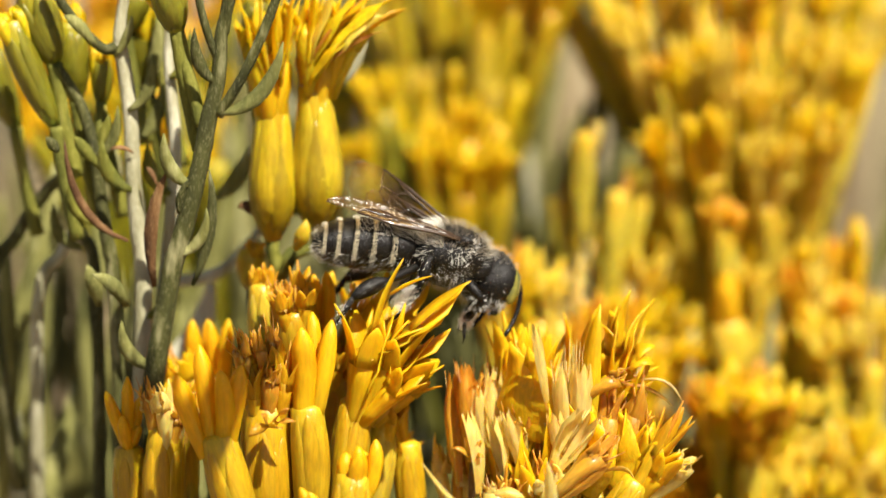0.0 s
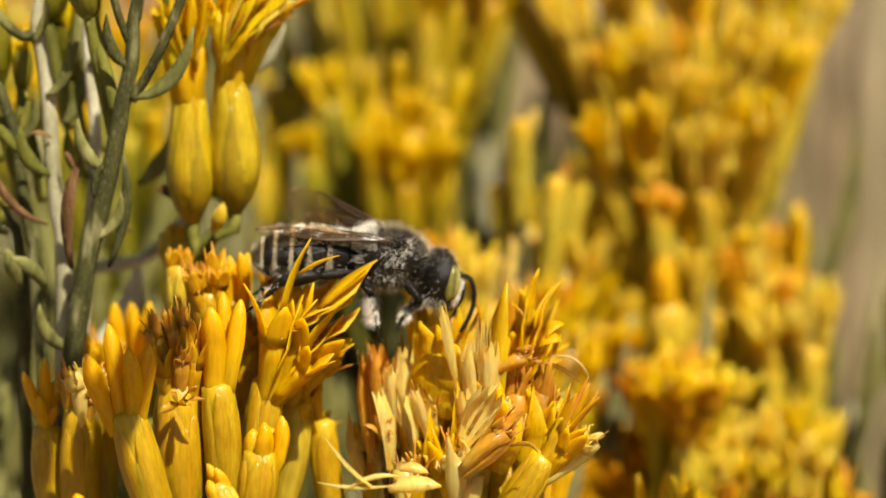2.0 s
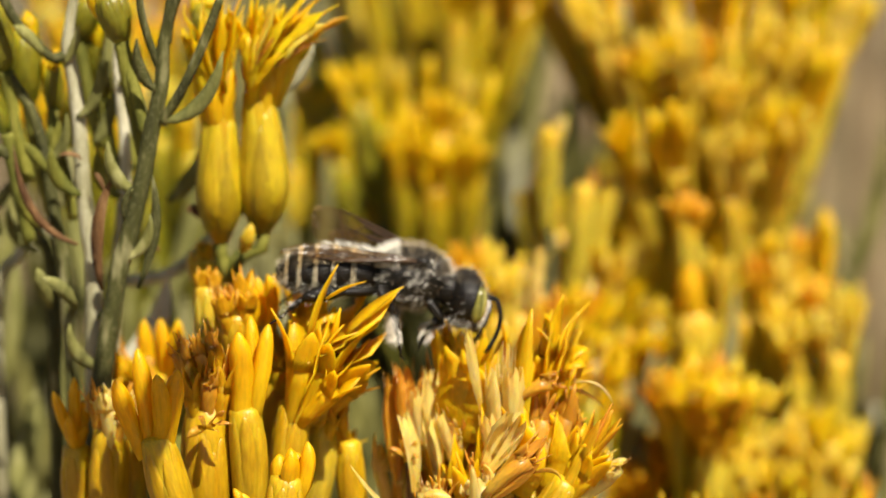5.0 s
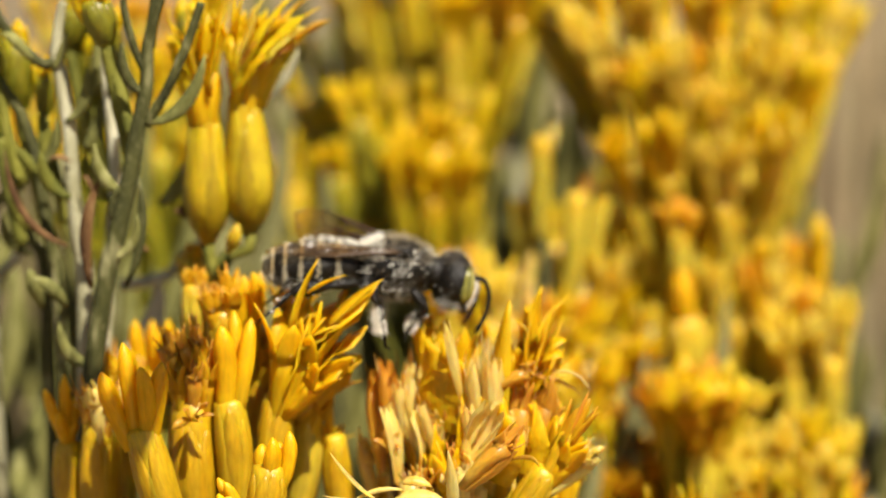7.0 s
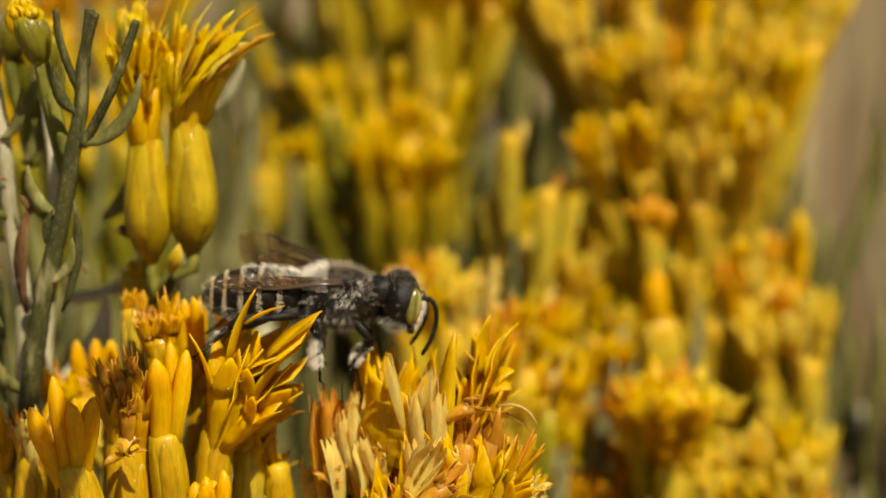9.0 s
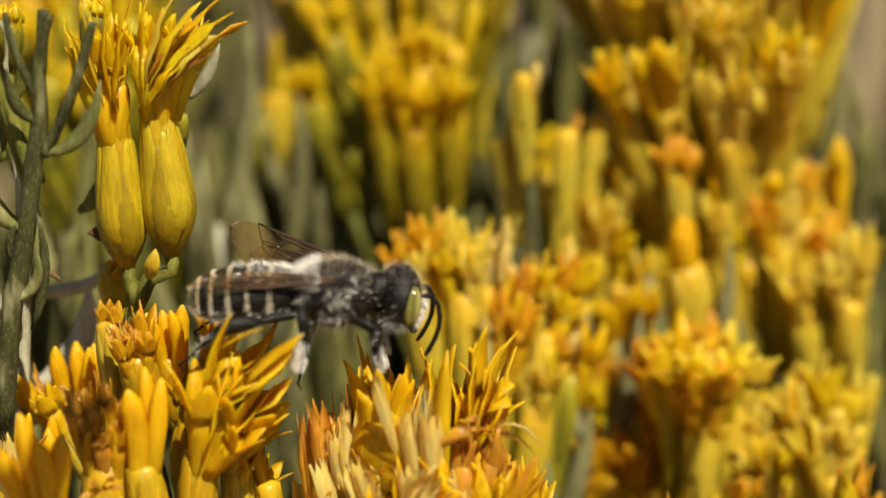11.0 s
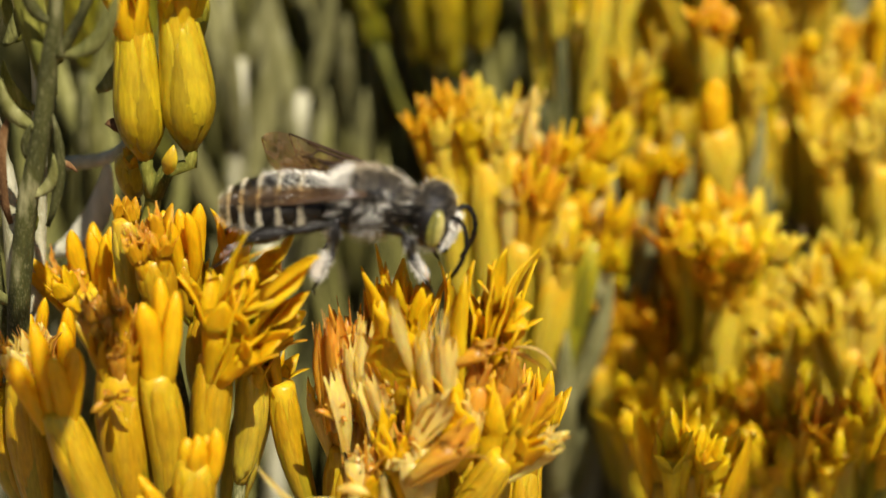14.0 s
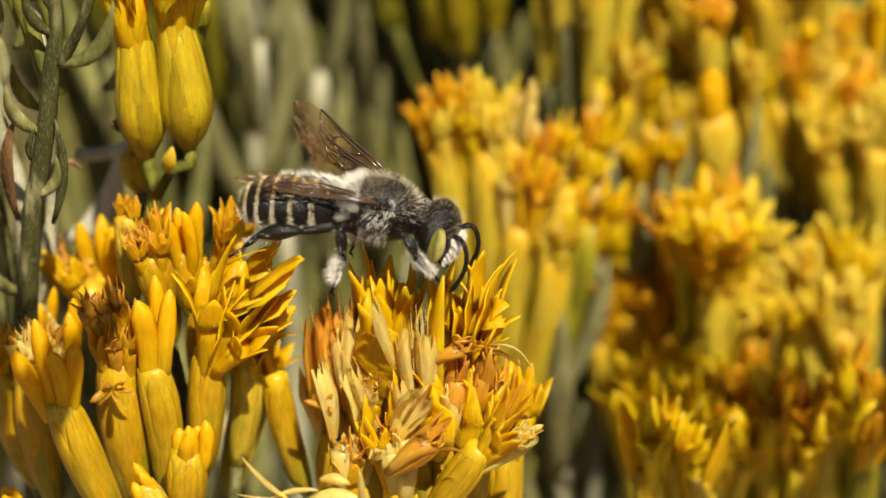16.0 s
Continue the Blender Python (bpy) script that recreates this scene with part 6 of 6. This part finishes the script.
        if i < 5:
            hairs(bm, spots(1100, -0.5, math.pi + 0.5, 0.76, 0.97), 0.16, 0.014, rng, (-2.4, 0, 0), 2)
            for a in (-0.35, math.pi + 0.35):
                hairs(bm, spots(60, a - 0.3, a + 0.3, 0.7, 1.0), 0.28, 0.011, rng, (-1.2, 0, -0.3), 2)
        hairs(bm, spots(260, -0.9, math.pi + 0.9, 0.0, 0.8), 0.13, 0.012, rng, (-1.4, 0, 0), 1)
        if i < 3:
            hairs(bm, spots((420, 260, 110)[i], 0.5, math.pi - 0.5, 0.0, 0.85), 0.42, 0.013, rng, (-0.7, 0, 0.25), 0)
        hairs(bm, spots(110, math.pi + 0.3, 2 * math.pi - 0.3, 0.1, 1.0), 0.36, 0.01, rng, (-0.8, 0, 0), 0)
        if i == 5:
            hairs(bm, spots(120, -0.4, math.pi + 0.4, 0.1, 0.9), 0.3, 0.011, rng, (-1.2, 0, 0), 2)
        part("hair_band", bm, [FUR_WHITE, FUR_DARK, FUR_CREAM], bee)
    # head, which turns at the neck
    neck = Vector((2.4, 0, -0.3))
    bm = bmesh.new()
    ball(bm, (0.72, 0, -0.4), (1.12, 1.72, 1.6), 20, 14)
    sweep(bm, [Vector((-0.9, 0, 0.0)) * MM, Vector((0.3, 0, -0.1)) * MM], (0.8 * MM, 0.9 * MM), 12)
    head = part("head", bm, SHELL, bee, world=Matrix.Translation(neck * MM))
    for s in (-1, 1):
        bm = bmesh.new()
        ball(bm, (1.1, 1.38 * s, -0.4), (0.46, 0.42, 0.96), 20, 16, 0, Matrix.Rotation(radians(13 * s), 3, "X") @ Matrix.Rotation(radians(3), 3, "Y"))
        part("compound_eye", bm, EYE, head, "pale green eye")
        bm = bmesh.new()
        base = Vector((1.7, 0.5 * s, -0.2))
        sweep(bm, [p * MM for p in (base, base + Vector((0.28, 0.2 * s, 0.14)), base + Vector((0.5, 0.32 * s, 0.12)))], [q * MM for q in (0.12, 0.15, 0.13)], 8)
        ant = part("antenna", bm, SHELL, head, world=WORLD[head])
        bm = bmesh.new()
        k = base + Vector((0.5, 0.32 * s, 0.12))
        pts = [k + Vector((0.62 * math.sin(u * 2.4) - 0.55 * u * u, 0.3 * s * u, -2.9 * u ** 1.35)) for u in [i / 12 for i in range(13)]]
        sweep(bm, [p * MM for p in pts], [(0.115 + 0.014 * (i % 2)) * MM for i in range(12)] + [0.08 * MM], 8)
        part("flagellum", bm, SHELL, ant)
        bm = bmesh.new()
        sweep(bm, [Vector(p) * MM for p in ((1.25, 0.7 * s, -1.5), (1.5, 0.5 * s, -1.9), (1.52, 0.12 * s, -2.1))], [q * MM for q in (0.2, 0.2, 0.06)], 8)
        part("jaw", bm, SHELL, head)
    bm = bmesh.new()
    for y, z in ((0, 1.1), (-0.28, 1.1), (0.28, 1.1)):
        ball(bm, (0.85 if y else 1.05, y, z), (0.13, 0.13, 0.11), 10, 7)
    part("ocelli", bm, SHELL, head)
    bm = bmesh.new()
    skull = (1.1, 1.7, 1.58)
    hairs(bm, on_ball((0.72, 0, -0.4), skull, 1200, rng, lambda p, q: q.x > 0.5 and abs(q.y) < 0.5 and q.z < 0.15), 0.42, 0.03, rng, (0.2, 0, -0.5), 0)
    hairs(bm, on_ball((0.72, 0, -0.4), skull, 420, rng, lambda p, q: q.z > 0.55 or (q.x > 0.55 and q.z > 0.1)), 0.42, 0.01, rng, (0.25, 0, 0.25), 1)
    hairs(bm, on_ball((0.72, 0, -0.4), skull, 420, rng, lambda p, q: q.z > -0.2 and q.x < 0.3), 0.2, 0.012, rng, (-0.1, 0, 0.1), 2)
    hairs(bm, on_ball((0.72, 0, -0.4), skull, 90, rng, lambda p, q: q.x < -0.2 and q.z > -0.6), 0.3, 0.009, rng, (-0.1, 0, 0), 0)
    hairs(bm, on_ball((0.72, 0, -0.4), skull, 240, rng, lambda p, q: q.z < -0.55 and q.x < 0.4), 0.45, 0.014, rng, (-0.1, 0, -0.3), 0)
    part("head_hair", bm, [FUR_WHITE, FUR_TAN, FUR_DARK], head)
    # legs, near and far
    legs = {}
    for s in (-1, 1):
        legs["hind", s] = leg(bee, "hind_leg", [(-1.2, 0.7 * s, -0.8), (-3.0, 1.7 * s, -0.75), (-5.1, 2.0 * s, -1.0), (-7.0, 2.15 * s, -2.5)], (0.25, 0.38, 0.13), (60, 70), 5 + s, FUR_WHITE, 0.3)
        legs["middle", s] = leg(bee, "middle_leg", [(-0.5, 0.9 * s, -0.7), (-0.95, 1.95 * s, -0.1), (-0.75, 2.15 * s, -1.7), (-1.35, 2.1 * s, -3.9)], (0.3, 0.27, 0.17), (40, 620), 15 + s, FUR_WHITE, 0.62, (-1.0, 0, 0.2))
        legs["front", s] = leg(bee, "front_leg", [(1.3, 0.9 * s, -0.9), (2.3, 1.95 * s, -0.35), (2.9, 2.05 * s, -1.4), (4.2, 1.75 * s, -3.0)], (0.26, 0.25, 0.18), (60, 700), 25 + s, FUR_WHITE, 0.3, (0, 0, 0))
    # wings: the near pair folded along the abdomen, the far pair held up
    def held(ahead, trail):
        x = Vector(ahead).normalized()
        y = -Vector(trail)
        y = (y - x * y.dot(x)).normalized()
        return Matrix((x, y, x.cross(y))).transposed().to_4x4()

    near, far = held((-0.99, -0.05, 0.0), (0, 0.7, 0.7)), held((-0.84, 0.46, 0.28), (-0.55, 0.1, -0.75))
    far_hind = held((-0.9, 0.42, 0.16), (-0.45, 0.1, -0.8))
    wings = [wing(bee, "forewing", (0.95, -1.4, 1.0), 7.3, 1.0, near, 1, "smoky brown folded wing"),
             wing(bee, "hindwing", (0.6, -1.2, 1.05), 5.6, 0.8, held((-0.99, -0.03, -0.02), (0, 0.7, 0.68)), 2, "smoky brown folded wing"),
             wing(bee, "forewing", (0.95, 1.3, 1.08), 6.8, 2.5, far, 3, "smoky brown raised wing"),
             wing(bee, "hindwing", (0.6, 1.2, 1.0), 5.0, 2.0, far_hind, 4, "smoky brown raised wing")]
    return bee, head, legs, wings


bee, bee_head, bee_legs, bee_wings = build_bee()

# seconds, place of the near wing's root (x and z in mm), pitch up, yaw to the left, then the head's pitch down and yaw, and its neck's place ahead and up
BEE = [(0, -4.67, 2.89, -7.8, 4, 14, 40, 2.3, -0.45), (0.5, -3.43, 2.72, -11.4, 4, 14, 28, 2.3, -0.45), (1, -3.3, 2.02, -8.1, 2, 14, 16, 2.3, -0.03), (1.5, -3.5, 2.03, -3.9, 0, 6, 10, 2.31, -0.51),
       (2, -3.39, 1.81, -2.1, 0, 6, 16, 2.46, -0.52), (2.5, -3.52, 1.81, -6.8, 0, 6, 16, 2.6, -0.01), (3, -3.6, 1.86, -7.2, 0, 6, 16, 2.53, -0.17), (3.5, -3.56, 2.01, -5.2, 0, 6, 16, 2.78, -0.48),
       (4, -3.68, 2.1, -5.2, 0, 6, 16, 2.9, -0.39), (4.5, -3.62, 2.05, -4.3, 0, 6, 16, 2.69, -0.6), (7, -3.36, 2.27, -2.3, 2, 6, 16, 2.95, -0.14), (7.5, -3.61, 1.94, -2.1, 2, 6, 16, 2.95, -0.03),
       (8, -3.23, 2.13, -4.1, 2, 6, 16, 2.9, 0.21), (8.5, -3.06, 1.84, -6.6, 2, 6, 16, 2.85, 0.26), (9, -3.29, 2.15, -2.6, 2, 6, 16, 2.95, 0.44), (9.5, -2.88, 2.85, -3.6, 2, 6, 16, 2.95, 0.38),
       (12, -2.69, 3.12, 0.8, 0, 8, 2, 2.95, 0.03), (12.5, -2.17, 3.12, 0.9, 0, 8, -8, 2.81, -0.08), (13, -2.19, 3.38, 1.6, 0, 8, -8, 2.95, -0.0), (13.5, -2.46, 3.41, 2.3, 0, 8, -8, 2.95, -0.35),
       (14, -2.2, 3.36, 2.0, 0, 8, -8, 2.95, -0.12), (14.5, -1.67, 3.67, 3.5, -2, 8, -8, 2.95, -0.43), (15, -1.22, 3.2, -2.7, -4, 8, -8, 2.95, -0.27), (15.5, -1.24, 2.79, -0.4, -4, 8, -8, 2.95, -0.35),
       (16, -1.02, 3.23, -0.5, -4, 8, -8, 2.95, -0.45)]
# degrees by which the limbs swing forward at the hip, and the wings lift, time by time
SWING = {"hind": [(0, 22), (0.5, 14), (1, 9), (2, 4), (4.5, 3), (9.5, 5), (12, 2), (16, 0)],
         "middle": [(0, -16), (0.5, -2), (1, 14), (1.5, 26), (4.5, 28), (8, 24), (9.5, 16), (12, -4), (13, -7), (14.5, -16), (15, -4), (16, -2)],
         "front": [(0, -46), (1, -56), (9.5, -54), (12, -15), (14.5, -16), (15, -2), (16, 0)]}
LIFT = {"near": [(0, 7), (1, 7), (2, 1), (4.5, -1), (7, -3), (9.5, -5), (12, -1), (14.5, -4), (15, 5), (16, 5)],
        "far": [(0, 12), (0.5, 10), (1, 9), (2, 3), (4.5, 1), (7, -2), (9.5, -2), (12, -5), (14.5, -9), (15, 9), (15.5, 11), (16, 10)]}


def motions():
    """The bee shifts on the flowers while it feeds, turns its head, and moves its legs and wings."""
    rows, nods = [], []
    for t, x, z, pitch, yaw, nod, glance, ahead, up in BEE:
        turn = Matrix.Rotation(radians(yaw), 4, "Z") @ Matrix.Rotation(radians(-pitch), 4, "Y")
        rows.append((t, Matrix.Translation(v3(x, 0, z)) @ turn @ Matrix.Translation(Vector((-1.05, 1.36, -1.05)) * MM)))
        nods.append((t, Matrix.Translation(Vector((ahead, 0, up)) * MM) @ Matrix.Rotation(radians(glance), 4, "Z") @ Matrix.Rotation(radians(nod), 4, "Y")))
    walk(bee, rows)
    walk(bee_head, nods)
    for name, swings in SWING.items():
        for side in (-1, 1):
            limb = bee_legs[name, side]
            hip = limb.matrix_basis.to_translation()
            out = -0.6 * side if name == "hind" else 0.0
            tuck = -1.5 * side if name == "front" else 0.0
            walk(limb, [(t, Matrix.Translation(hip) @ Matrix.Rotation(radians(out * a), 4, "Z") @ Matrix.Rotation(radians(tuck * max(0.0, -a - 15)), 4, "X") @ Matrix.Rotation(radians(-a), 4, "Y")) for t, a in swings])
    for k, film in enumerate(bee_wings):
        rest = film.matrix_basis.copy()
        root = rest.to_translation()
        walk(film, [(t, Matrix.Translation(root) @ Matrix.Rotation(radians(a), 4, "Y") @ Matrix.Translation(-root) @ rest) for t, a in LIFT["near" if k < 2 else "far"]])


motions()
